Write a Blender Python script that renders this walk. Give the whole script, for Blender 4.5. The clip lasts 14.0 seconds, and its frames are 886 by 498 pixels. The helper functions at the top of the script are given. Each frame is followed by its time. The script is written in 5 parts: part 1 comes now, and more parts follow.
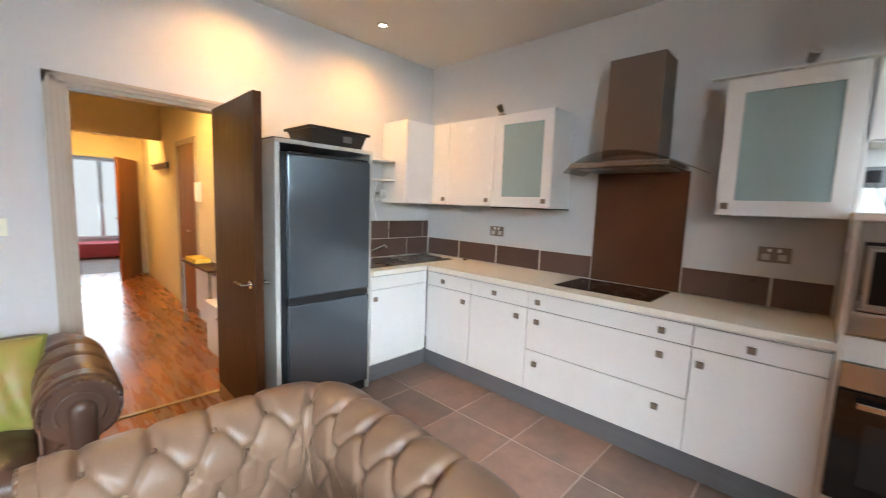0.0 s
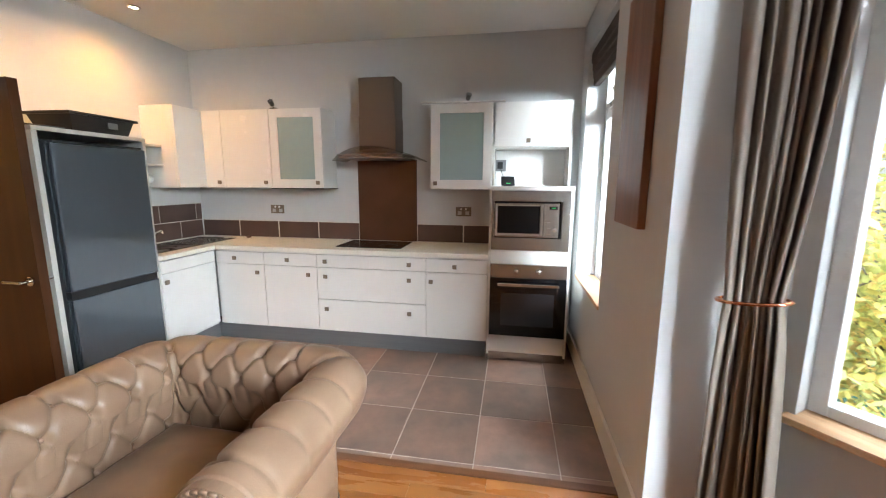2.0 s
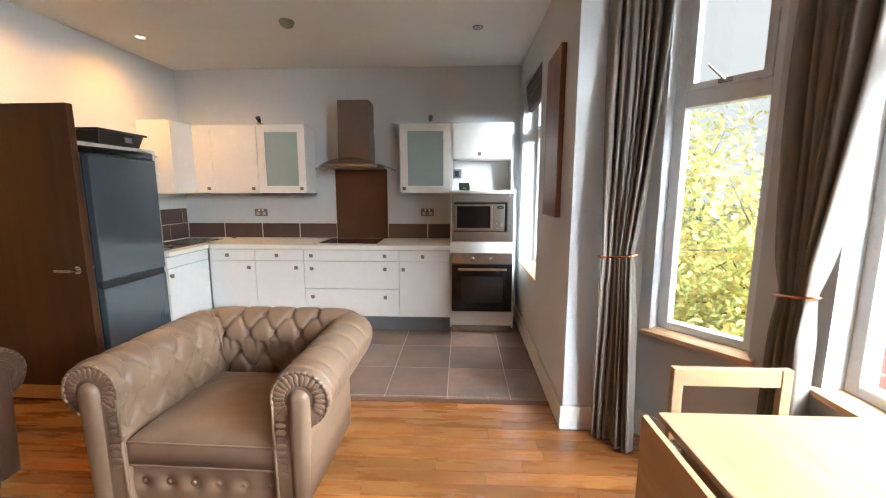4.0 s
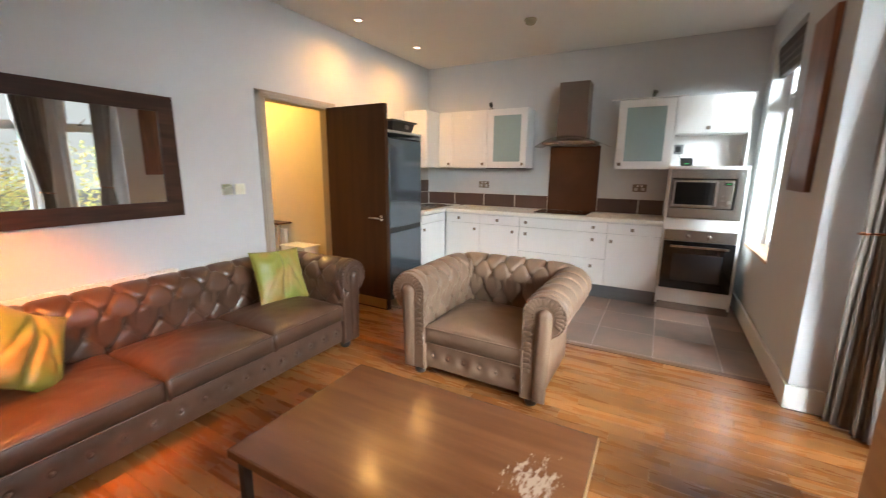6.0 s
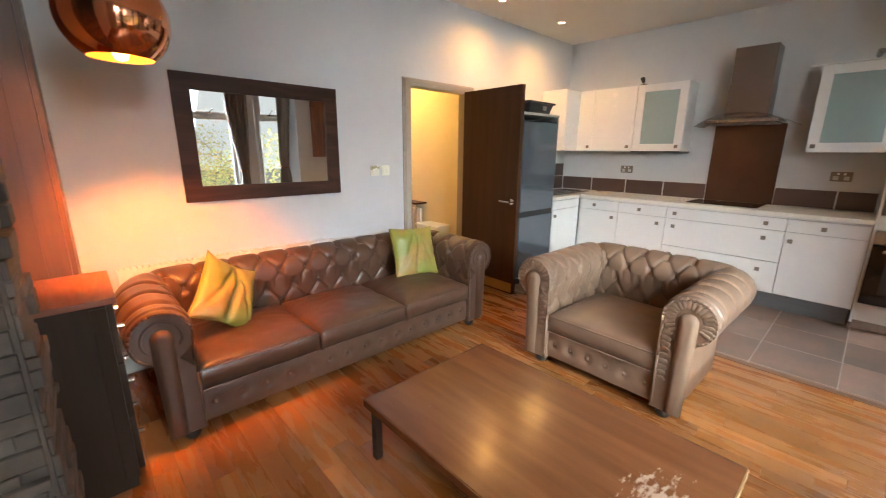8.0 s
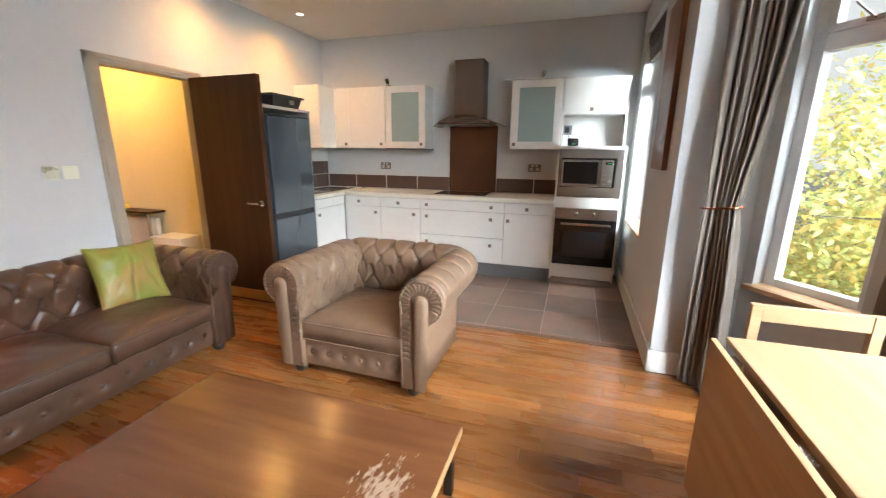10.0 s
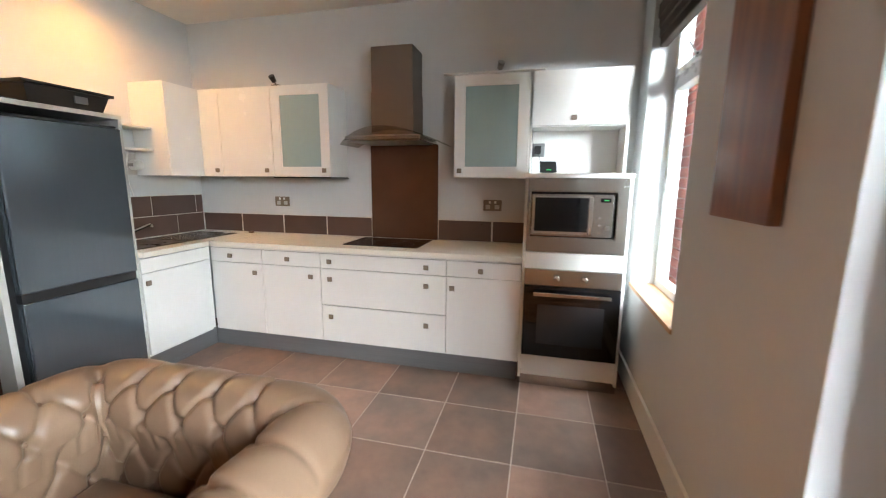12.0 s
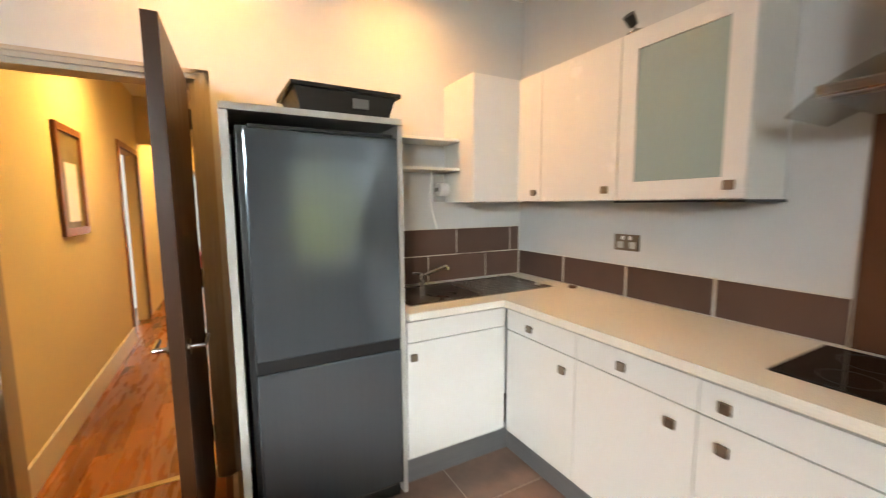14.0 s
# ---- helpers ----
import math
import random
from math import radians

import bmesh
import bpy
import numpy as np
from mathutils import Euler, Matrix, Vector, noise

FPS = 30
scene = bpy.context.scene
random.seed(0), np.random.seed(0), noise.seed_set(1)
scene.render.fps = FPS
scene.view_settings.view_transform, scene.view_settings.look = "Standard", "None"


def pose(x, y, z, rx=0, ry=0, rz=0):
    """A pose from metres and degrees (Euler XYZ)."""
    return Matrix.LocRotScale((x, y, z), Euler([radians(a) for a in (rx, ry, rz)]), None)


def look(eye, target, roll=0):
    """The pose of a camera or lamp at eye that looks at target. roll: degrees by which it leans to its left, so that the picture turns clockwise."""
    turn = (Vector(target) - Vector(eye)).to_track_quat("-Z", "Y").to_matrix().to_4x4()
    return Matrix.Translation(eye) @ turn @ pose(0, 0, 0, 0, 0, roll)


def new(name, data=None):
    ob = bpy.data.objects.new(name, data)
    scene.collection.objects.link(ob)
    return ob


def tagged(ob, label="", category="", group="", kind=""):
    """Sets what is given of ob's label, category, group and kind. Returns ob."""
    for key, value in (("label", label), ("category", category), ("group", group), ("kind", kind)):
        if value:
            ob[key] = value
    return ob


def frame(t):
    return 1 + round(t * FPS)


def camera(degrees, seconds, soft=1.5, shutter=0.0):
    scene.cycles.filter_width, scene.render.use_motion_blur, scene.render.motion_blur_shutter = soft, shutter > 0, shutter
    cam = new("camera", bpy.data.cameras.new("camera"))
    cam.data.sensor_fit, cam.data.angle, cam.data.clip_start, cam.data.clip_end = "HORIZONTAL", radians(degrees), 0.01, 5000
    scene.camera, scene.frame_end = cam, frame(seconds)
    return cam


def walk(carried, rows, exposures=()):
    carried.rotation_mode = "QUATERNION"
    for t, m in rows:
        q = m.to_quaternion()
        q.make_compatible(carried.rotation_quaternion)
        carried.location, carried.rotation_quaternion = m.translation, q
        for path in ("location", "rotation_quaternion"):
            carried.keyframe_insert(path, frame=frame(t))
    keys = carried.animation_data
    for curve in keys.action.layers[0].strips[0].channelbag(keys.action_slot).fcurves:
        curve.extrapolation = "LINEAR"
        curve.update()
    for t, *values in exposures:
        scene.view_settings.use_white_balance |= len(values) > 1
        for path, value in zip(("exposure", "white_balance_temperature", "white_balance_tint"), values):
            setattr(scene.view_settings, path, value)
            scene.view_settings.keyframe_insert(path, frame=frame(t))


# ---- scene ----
cam = camera(96.4, 14.0, soft=1.1, shutter=0.3)
PATH = [
    (0, (0.045, 0.025, 1.414), (1.483, 1.397, 1.189), 2.1),
    (0.5, (-0.094, -0.079, 1.448), (1.61, 0.931, 1.17), 1.5),
    (1, (-0.275, -0.178, 1.429), (1.56, 0.559, 1.133), 0.8),
    (1.5, (-0.546, -0.251, 1.434), (1.361, 0.263, 1.122), 0.4),
    (2, (-0.784, -0.242, 1.462), (1.16, 0.095, 1.134), 0.3),
    (2.5, (-0.987, -0.257, 1.479), (0.973, -0.043, 1.147), 0.1),
    (2.7, (-1.037, -0.273, 1.476), (0.929, -0.098, 1.149), 0.1),
    (4.8, (-1.88, -0.128, 1.428), (0.097, -0.039, 1.138), 0.0),
    (5, (-1.956, -0.124, 1.427), (0.009, 0.084, 1.115), 0.0),
    (5.5, (-2.076, -0.071, 1.393), (-0.192, 0.501, 1.041), 0.2),
    (6, (-2.144, -0.019, 1.391), (-0.423, 0.92, 0.996), 0.5),
    (6.5, (-2.178, 0.008, 1.394), (-0.656, 1.231, 0.963), 0.6),
    (7, (-2.185, 0.026, 1.395), (-0.819, 1.413, 0.937), 0.6),
    (7.2, (-2.182, 0.021, 1.392), (-0.858, 1.447, 0.928), 0.5),
    (7.7, (-2.172, 0.005, 1.393), (-0.897, 1.472, 0.915), 0.5),
    (8.4, (-2.12, -0.06, 1.397), (-0.66, 1.23, 0.905), 0.5),
    (9.3, (-2.015, -0.145, 1.401), (-0.304, 0.766, 0.907), 0.5),
    (9.5, (-1.987, -0.161, 1.4), (-0.23, 0.658, 0.908), 0.5),
    (10, (-1.885, -0.242, 1.378), (-0.038, 0.358, 0.9), 0.5),
    (10.5, (-1.614, -0.259, 1.368), (0.291, 0.137, 0.905), 0.8),
    (11, (-1.221, -0.241, 1.405), (0.707, 0.056, 0.964), 0.6),
    (11.5, (-0.708, -0.251, 1.39), (1.228, 0.073, 1.007), 0.6),
    (12, (-0.246, -0.169, 1.386), (1.668, 0.301, 1.048), 0.5),
    (12.5, (0.226, -0.056, 1.375), (2.074, 0.651, 1.089), 0.4),
    (13, (0.644, 0.132, 1.395), (2.316, 1.197, 1.131), 0.1),
    (13.5, (0.953, 0.389, 1.403), (2.321, 1.828, 1.161), -0.2),
    (14, (1.078, 0.756, 1.399), (2.029, 2.5, 1.175), -0.4),
]
walk(cam, [(t, look(eye, target, roll)) for t, eye, target, roll in PATH], [(0, -0.12, 6500, 10), (1.0, -0.14, 6700, 10), (5.0, -0.18, 6800, 10), (6.0, -0.24, 6900, 10), (10.0, -0.18, 6900, 10), (11.5, -0.20, 6400, 10), (12.0, -0.14, 6900, 10), (12.5, -0.08, 7300, 10), (13.0, -0.16, 8500, 10), (14.0, -0.12, 7600, 10)])

# ---- world, lights ----
world = bpy.data.worlds.new("sky")
scene.world = world
world.use_nodes = True
wn = world.node_tree
sky = wn.nodes.new("ShaderNodeTexSky")
sky.sky_type, sky.sun_disc = "NISHITA", False
sky.sun_elevation, sky.sun_rotation = radians(49), radians(-17)
sky.air_density, sky.dust_density = 1.0, 3.0
wn.links.new(sky.outputs[0], wn.nodes["Background"].inputs[0])
wn.nodes["Background"].inputs[1].default_value = 0.14


def lamp(name, kind, energy, color, m, size=0.1, **kw):
    data = bpy.data.lights.new(name, kind)
    data.energy, data.color = energy, color
    if kind == "AREA":
        data.shape, data.size, data.size_y = "RECTANGLE", size, kw["size_y"]
    elif kind == "SUN":
        data.angle = size
    else:
        data.shadow_soft_size = size
    if kind == "SPOT":
        data.spot_size, data.spot_blend = kw["cone"], kw["blend"]
    ob = new(name, data)
    ob.matrix_world = m
    return ob


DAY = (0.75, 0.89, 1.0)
lamp("sun", "SUN", 2.6, (1, 0.95, 0.88), look((0, 0, 9), (0.6, -2.0, 6.6)), size=radians(10))
# area lamps added outside to stand in for skylight through bay and kitchen windows
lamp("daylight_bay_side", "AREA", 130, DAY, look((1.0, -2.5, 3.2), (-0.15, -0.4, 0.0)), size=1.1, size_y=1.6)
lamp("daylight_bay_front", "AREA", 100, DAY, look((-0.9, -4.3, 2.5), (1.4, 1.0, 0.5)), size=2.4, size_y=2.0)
# extra lamp, set aside to brighten the kitchen more than the sofa wall
lamp("fill_bay_slant", "AREA", 3900, DAY, look((-2.1, -3.6, 3.1), (2.0, 0.8, 0.2)), size=3.6, size_y=2.6)
lamp("daylight_bay_far", "AREA", 5, DAY, look((-1.94, -1.55, 1.75), (-0.6, -0.2, 0.4)), size=0.42, size_y=1.6)
lamp("daylight_kitchen", "AREA", 330, DAY, look((2.25, -2.2, 4.4), (2.1, 0.3, 0.1)), size=0.9, size_y=0.9)
lamp("daylight_far_room", "AREA", 48, DAY, look((1.1, 11.85, 1.6), (1.0, 8, 0.9)), size=0.9, size_y=1.7)
# ceiling downlights that are on
for sx, sy in ((1.02, 2.63), (1.99, 2.60)):
    lamp("downlight_beam", "SPOT", 76, (1.0, 0.52, 0.14), look((sx, sy, 2.738), (sx, sy, 0)), size=0.03, cone=radians(158), blend=1.0)
for sy in (4.4, 7.6):
    lamp("hall_light_beam", "SPOT", 190, (1.0, 0.60, 0.18), look((0.75, sy, 2.70), (0.75, sy, 0)), size=0.05, cone=radians(165), blend=0.8)
lamp("pendant_glow", "POINT", 20, (1.0, 0.34, 0.06), pose(-1.95, 1.98, 1.735), size=0.035)
# extra spot added at the pendant to brighten the sofa but not the floor
lamp("pendant_added_spot", "SPOT", 290, (1.0, 0.29, 0.06), look((-1.95, 2.0, 1.69), (-1.80, 2.64, 0.50)), size=0.04, cone=radians(80), blend=0.6)

# ---- materials ----
def material(name, color, rough=0.5, metal=0.0, var=0.08, scale=6.0, bump=0.0, bump_scale=80.0, coat=0.0, spec=0.5, stretch=(1, 1, 1), second=None, mix_scale=2.0, random_tint=0.0, rough_var=0.08, contrast=(0.35, 0.65)):
    """Principled surface: base colour varied at two scales, roughness varied, fine bump."""
    m = bpy.data.materials.new(name)
    m.use_nodes = True
    t = m.node_tree
    n, L = t.nodes, t.links
    b = n["Principled BSDF"]
    b.inputs["Metallic"].default_value = metal
    b.inputs["Coat Weight"].default_value = coat
    b.inputs["Coat Roughness"].default_value = 0.12
    b.inputs["Specular IOR Level"].default_value = spec
    tc = n.new("ShaderNodeTexCoord")
    mp = n.new("ShaderNodeMapping")
    mp.inputs["Scale"].default_value = stretch
    L.new(tc.outputs["Object"], mp.inputs["Vector"])
    big = n.new("ShaderNodeTexNoise")
    big.inputs["Scale"].default_value = mix_scale
    big.inputs["Detail"].default_value = 4
    fine = n.new("ShaderNodeTexNoise")
    fine.inputs["Scale"].default_value = scale
    fine.inputs["Detail"].default_value = 8
    fine.inputs["Roughness"].default_value = 0.55
    for q in (big, fine):
        L.new(mp.outputs[0], q.inputs["Vector"])
    ramp = n.new("ShaderNodeMapRange")
    ramp.inputs["From Min"].default_value, ramp.inputs["From Max"].default_value = contrast
    ramp.interpolation_type = "SMOOTHSTEP"
    L.new(big.outputs[0], ramp.inputs["Value"])
    mixc = n.new("ShaderNodeMix")
    mixc.data_type = "RGBA"
    c2 = second if second else tuple(c * (1 - var) for c in color)
    mixc.inputs["A"].default_value = (*color, 1)
    mixc.inputs["B"].default_value = (*c2, 1)
    L.new(ramp.outputs[0], mixc.inputs["Factor"])
    hsv = n.new("ShaderNodeHueSaturation")
    L.new(mixc.outputs["Result"], hsv.inputs["Color"])
    val = n.new("ShaderNodeMapRange")
    val.inputs["From Min"].default_value, val.inputs["From Max"].default_value = 0.15, 0.85
    val.inputs["To Min"].default_value, val.inputs["To Max"].default_value = 1 - var, 1 + var
    val.interpolation_type = "SMOOTHSTEP"
    L.new(fine.outputs[0], val.inputs["Value"])
    last = val.outputs[0]
    if random_tint:
        oi = n.new("ShaderNodeObjectInfo")
        rr = n.new("ShaderNodeMapRange")
        rr.inputs["To Min"].default_value, rr.inputs["To Max"].default_value = 1 - random_tint, 1 + random_tint
        L.new(oi.outputs["Random"], rr.inputs["Value"])
        mu = n.new("ShaderNodeMath")
        mu.operation = "MULTIPLY"
        L.new(last, mu.inputs[0])
        L.new(rr.outputs[0], mu.inputs[1])
        last = mu.outputs[0]
    L.new(last, hsv.inputs["Value"])
    L.new(hsv.outputs[0], b.inputs["Base Color"])
    ro = n.new("ShaderNodeMapRange")
    ro.inputs["From Min"].default_value, ro.inputs["From Max"].default_value = 0.15, 0.85
    ro.inputs["To Min"].default_value, ro.inputs["To Max"].default_value = max(0.02, rough - rough_var), min(1, rough + rough_var)
    ro.interpolation_type = "SMOOTHSTEP"
    L.new(fine.outputs[0], ro.inputs["Value"])
    L.new(ro.outputs[0], b.inputs["Roughness"])
    if bump:
        bn = n.new("ShaderNodeTexNoise")
        bn.inputs["Scale"].default_value = bump_scale
        bn.inputs["Detail"].default_value = 5
        L.new(mp.outputs[0], bn.inputs["Vector"])
        bu = n.new("ShaderNodeBump")
        bu.inputs["Strength"].default_value = bump
        bu.inputs["Distance"].default_value = 0.004
        L.new(bn.outputs[0], bu.inputs["Height"])
        L.new(bu.outputs[0], b.inputs["Normal"])
    return m


def glow(name, color, strength):
    m = bpy.data.materials.new(name)
    m.use_nodes = True
    b = m.node_tree.nodes["Principled BSDF"]
    b.inputs["Base Color"].default_value = (0, 0, 0, 1)
    b.inputs["Emission Color"].default_value = (*color, 1)
    b.inputs["Emission Strength"].default_value = strength
    return m


def clear_glass(name, color=(1, 1, 1), rough=0.0):
    m = bpy.data.materials.new(name)
    m.use_nodes = True
    t = m.node_tree
    n = t.nodes
    n.remove(n["Principled BSDF"])
    tr, gl, mx = n.new("ShaderNodeBsdfTransparent"), n.new("ShaderNodeBsdfGlossy"), n.new("ShaderNodeMixShader")
    tr.inputs[0].default_value = (*color, 1)
    gl.inputs["Roughness"].default_value = rough
    mx.inputs[0].default_value = 0.04
    t.links.new(tr.outputs[0], mx.inputs[1])
    t.links.new(gl.outputs[0], mx.inputs[2])
    t.links.new(mx.outputs[0], n["Material Output"].inputs[0])
    return m


def scattered(m):
    """Shift the pattern from piece to piece, so that no two are alike."""
    n, L = m.node_tree.nodes, m.node_tree.links
    oi = n.new("ShaderNodeObjectInfo")
    ad = n.new("ShaderNodeVectorMath")
    ad.operation = "MULTIPLY_ADD"
    sc = n.new("ShaderNodeCombineXYZ")
    for i in range(3):
        L.new(oi.outputs["Random"], sc.inputs[i])
    ad.inputs[1].default_value = (37, 53, 71)
    tc = [q for q in n if q.type == "TEX_COORD"][0]
    mp = [q for q in n if q.type == "MAPPING"][0]
    L.new(sc.outputs[0], ad.inputs[0])
    L.new(tc.outputs["Object"], ad.inputs[2])
    L.new(ad.outputs[0], mp.inputs["Vector"])
    return m


def plank_material(name, c1, c2, tint):
    """Timber with long grain along the piece's own y, each piece its own tone."""
    return scattered(material(name, c1, 0.28, 0, 0.06, 5.0, 0.04, 60, coat=0.15, stretch=(3.5, 0.5, 3.5), second=c2, mix_scale=1.6, random_tint=tint, rough_var=0.06, contrast=(0.3, 0.7)))


WALL = material("wall_paint_grey_white", (0.55, 0.553, 0.555), 0.8, 0, 0.02, 9, 0.05, 140, mix_scale=0.7)
HALLWALL = material("hall_wall_cream", (0.72, 0.62, 0.44), 0.75, 0, 0.02, 9, 0.05, 140, mix_scale=0.7)
CEIL = material("ceiling_white_paint", (0.78, 0.77, 0.75), 0.85, 0, 0.015, 6, 0.03, 120, mix_scale=0.6)
TRIM = material("trim_gloss_white", (0.74, 0.73, 0.70), 0.35, 0, 0.03, 12, 0.03, 60)
ARCH = material("architrave_stone_grey_paint", (0.37, 0.31, 0.245), 0.4, 0, 0.05, 12, 0.03, 60)
UPVC = material("white_window_plastic", (0.72, 0.73, 0.74), 0.3, 0, 0.02, 10)
SILL = material("sill_oiled_timber", (0.60, 0.38, 0.22), 0.4, 0, 0.15, 6, 0.08, 60, stretch=(1, 9, 9), second=(0.48, 0.27, 0.14))
PLANK = plank_material("floor_oak_stave", (0.32, 0.120, 0.032), (0.20, 0.068, 0.018), 0.30)
SUBFLOOR = material("floor_joint_dark", (0.10, 0.045, 0.018), 0.6, 0, 0.1)
SLATE = scattered(material("floor_slate_tile", (0.25, 0.155, 0.118), 0.42, 0, 0.14, 12, 0.06, 14, spec=0.3, second=(0.165, 0.122, 0.102), mix_scale=2.8, random_tint=0.36, rough_var=0.05, contrast=(0.30, 0.72)))
GROUT = material("floor_grout_pale", (0.46, 0.38, 0.33), 0.85, 0, 0.15, 20, 0.2, 120)
STRIP = material("threshold_dark_wood", (0.13, 0.05, 0.022), 0.4, 0, 0.2, 8, 0.1, 60, stretch=(8, 1, 8))
BRASS = material("threshold_brass_bar", (0.55, 0.40, 0.20), 0.35, 0.9, 0.1)
CABINET = material("cabinet_white_lacquer", (0.74, 0.725, 0.70), 0.24, 0, 0.015, 5, 0.0, mix_scale=0.8, rough_var=0.05)
CARCASS = material("cabinet_carcass_white", (0.66, 0.645, 0.62), 0.45, 0, 0.03, 6)
WORKTOP = material("worktop_cream_laminate", (0.80, 0.76, 0.68), 0.3, 0, 0.06, 220, 0.05, 300, mix_scale=1.5)
PLINTH = material("plinth_brushed_grey", (0.20, 0.20, 0.205), 0.38, 0.35, 0.06, 6, stretch=(1, 1, 40))
KNOB = material("knob_bronze_steel", (0.23, 0.18, 0.14), 0.38, 0.75, 0.1, 30)
STEEL = material("brushed_stainless_steel", (0.50, 0.485, 0.465), 0.26, 1.0, 0.01, 3, 0.0, 60, rough_var=0.02)
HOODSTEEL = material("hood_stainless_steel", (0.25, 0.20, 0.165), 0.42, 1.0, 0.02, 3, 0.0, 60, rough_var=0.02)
CHROME = material("polished_chrome", (0.72, 0.71, 0.70), 0.10, 1.0, 0.03, 8)
BLACKGLASS = material("black_ceramic_glass", (0.006, 0.006, 0.007), 0.06, 0, 0.1, 4, rough_var=0.02)
BROWNGLASS = material("splashback_brown_glass", (0.095, 0.042, 0.024), 0.2, 0, 0.1, 3, spec=0.45, second=(0.072, 0.032, 0.018), mix_scale=1.2, rough_var=0.01)
WALLTILE = scattered(material("wall_tile_brown_ceramic", (0.088, 0.050, 0.038), 0.3, 0, 0.05, 9, 0.0, 40, second=(0.080, 0.045, 0.034), random_tint=0.14, rough_var=0.03, contrast=(0.4, 0.6)))
WALLGROUT = material("wall_tile_grout", (0.62, 0.58, 0.52), 0.85, 0, 0.06, 30)
FROST = material("frosted_glass_green_grey", (0.29, 0.38, 0.37), 0.22, 0, 0.03, 3, coat=0.2, mix_scale=1.0)
FRIDGE = material("fridge_graphite_steel", (0.15, 0.178, 0.205), 0.13, 0.7, 0.02, 3, 0.0, 90, stretch=(30, 30, 0.8), rough_var=0.015)
BLACKPLASTIC = material("black_plastic", (0.012, 0.012, 0.013), 0.42, 0, 0.1, 30)
GREYPANEL = material("housing_grey_laminate", (0.46, 0.44, 0.41), 0.4, 0, 0.04, 6)
DOORWOOD = material("door_dark_walnut_veneer", (0.052, 0.019, 0.007), 0.38, 0, 0.10, 5, 0.04, 70, spec=0.2, stretch=(9, 9, 0.6), second=(0.040, 0.014, 0.005), mix_scale=1.6)
HALLDOOR = material("hall_door_red_wood", (0.24, 0.085, 0.030), 0.38, 0, 0.2, 5, 0.06, 70, stretch=(9, 9, 0.6), second=(0.17, 0.055, 0.018))
LEATHER = material("armchair_taupe_leather", (0.185, 0.113, 0.073), 0.38, 0, 0.06, 7, 0.10, 170, spec=0.35, second=(0.140, 0.083, 0.053), mix_scale=3.0, rough_var=0.05)
SOFALEATHER = material("sofa_brown_leather", (0.088, 0.042, 0.025), 0.33, 0, 0.10, 7, 0.14, 170, coat=0.05, second=(0.060, 0.031, 0.020), mix_scale=3.0, rough_var=0.05)
FOOTWOOD = material("foot_black_stained_wood", (0.018, 0.013, 0.010), 0.35, 0, 0.2)
COFFEE = material("coffee_table_stained_oak", (0.150, 0.055, 0.021), 0.22, 0, 0.09, 5, 0.03, 40, coat=0.1, stretch=(6, 0.6, 6), second=(0.110, 0.037, 0.014), mix_scale=1.6, rough_var=0.03, spec=0.5)
COFFEEEDGE = material("coffee_table_pale_edge", (0.42, 0.24, 0.11), 0.4, 0, 0.12, 5, 0.05, 60, stretch=(6, 0.6, 6))
BEECH = material("dining_beech", (0.33, 0.205, 0.112), 0.4, 0, 0.1, 5, 0.05, 70, stretch=(1.0, 9, 9), second=(0.29, 0.17, 0.088), mix_scale=2.0)
BEECHDARK = material("dining_flap_veneer", (0.40, 0.235, 0.12), 0.45, 0, 0.1, 5, 0.05, 70, stretch=(1.0, 9, 9), second=(0.34, 0.19, 0.095))
CURTAIN = material("curtain_taupe_cloth", (0.175, 0.14, 0.116), 0.65, 0, 0.08, 14, 0.1, 320, stretch=(3, 3, 0.6), second=(0.145, 0.113, 0.093), mix_scale=1.4)
COPPERIN = material("copper_inside_satin", (0.80, 0.42, 0.20), 0.45, 0.4, 0.05, 6)
COPPER = material("polished_copper", (0.72, 0.30, 0.16), 0.10, 1.0, 0.06, 6, rough_var=0.04)
CUSHION = material("cushion_green_satin", (0.21, 0.22, 0.042), 0.42, 0, 0.12, 6, 0.12, 160, second=(0.30, 0.19, 0.05), mix_scale=4, contrast=(0.45, 0.62))
MIRRORWOOD = material("mirror_frame_walnut", (0.060, 0.024, 0.013), 0.5, 0, 0.2, 6, 0.04, 70, spec=0.2, stretch=(1, 8, 8), second=(0.032, 0.013, 0.008))
MIRROR = material("mirror_silver", (0.90, 0.92, 0.92), 0.01, 1.0, 0.0, 2, rough_var=0.0)
PLATE = material("switch_plate_ivory", (0.74, 0.74, 0.60), 0.35, 0, 0.03)
SWITCH = material("switch_plate_satin_steel", (0.70, 0.68, 0.58), 0.28, 0.85, 0.04)
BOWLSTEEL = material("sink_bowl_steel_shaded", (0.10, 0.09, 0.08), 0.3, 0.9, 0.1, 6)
PLASTIC = material("white_plastic", (0.78, 0.77, 0.74), 0.4, 0, 0.03)
RADWHITE = material("radiator_enamel", (0.76, 0.74, 0.70), 0.35, 0, 0.03)
PICWOOD = material("wall_panel_copper_wood", (0.23, 0.085, 0.036), 0.4, 0, 0.25, 6, 0.12, 60, stretch=(7, 7, 0.8), second=(0.15, 0.052, 0.022), mix_scale=2.5)
# olive tone carries the shade that falls on the alarm
ALARM = material("smoke_alarm_shaded_plastic", (0.30, 0.26, 0.17), 0.5, 0, 0.05)
BLIND = material("blind_dark_brown_cloth", (0.045, 0.028, 0.02), 0.8, 0, 0.15, 30, 0.2, 200)
GLASS = clear_glass("window_glass", (0.97, 0.99, 1.0))
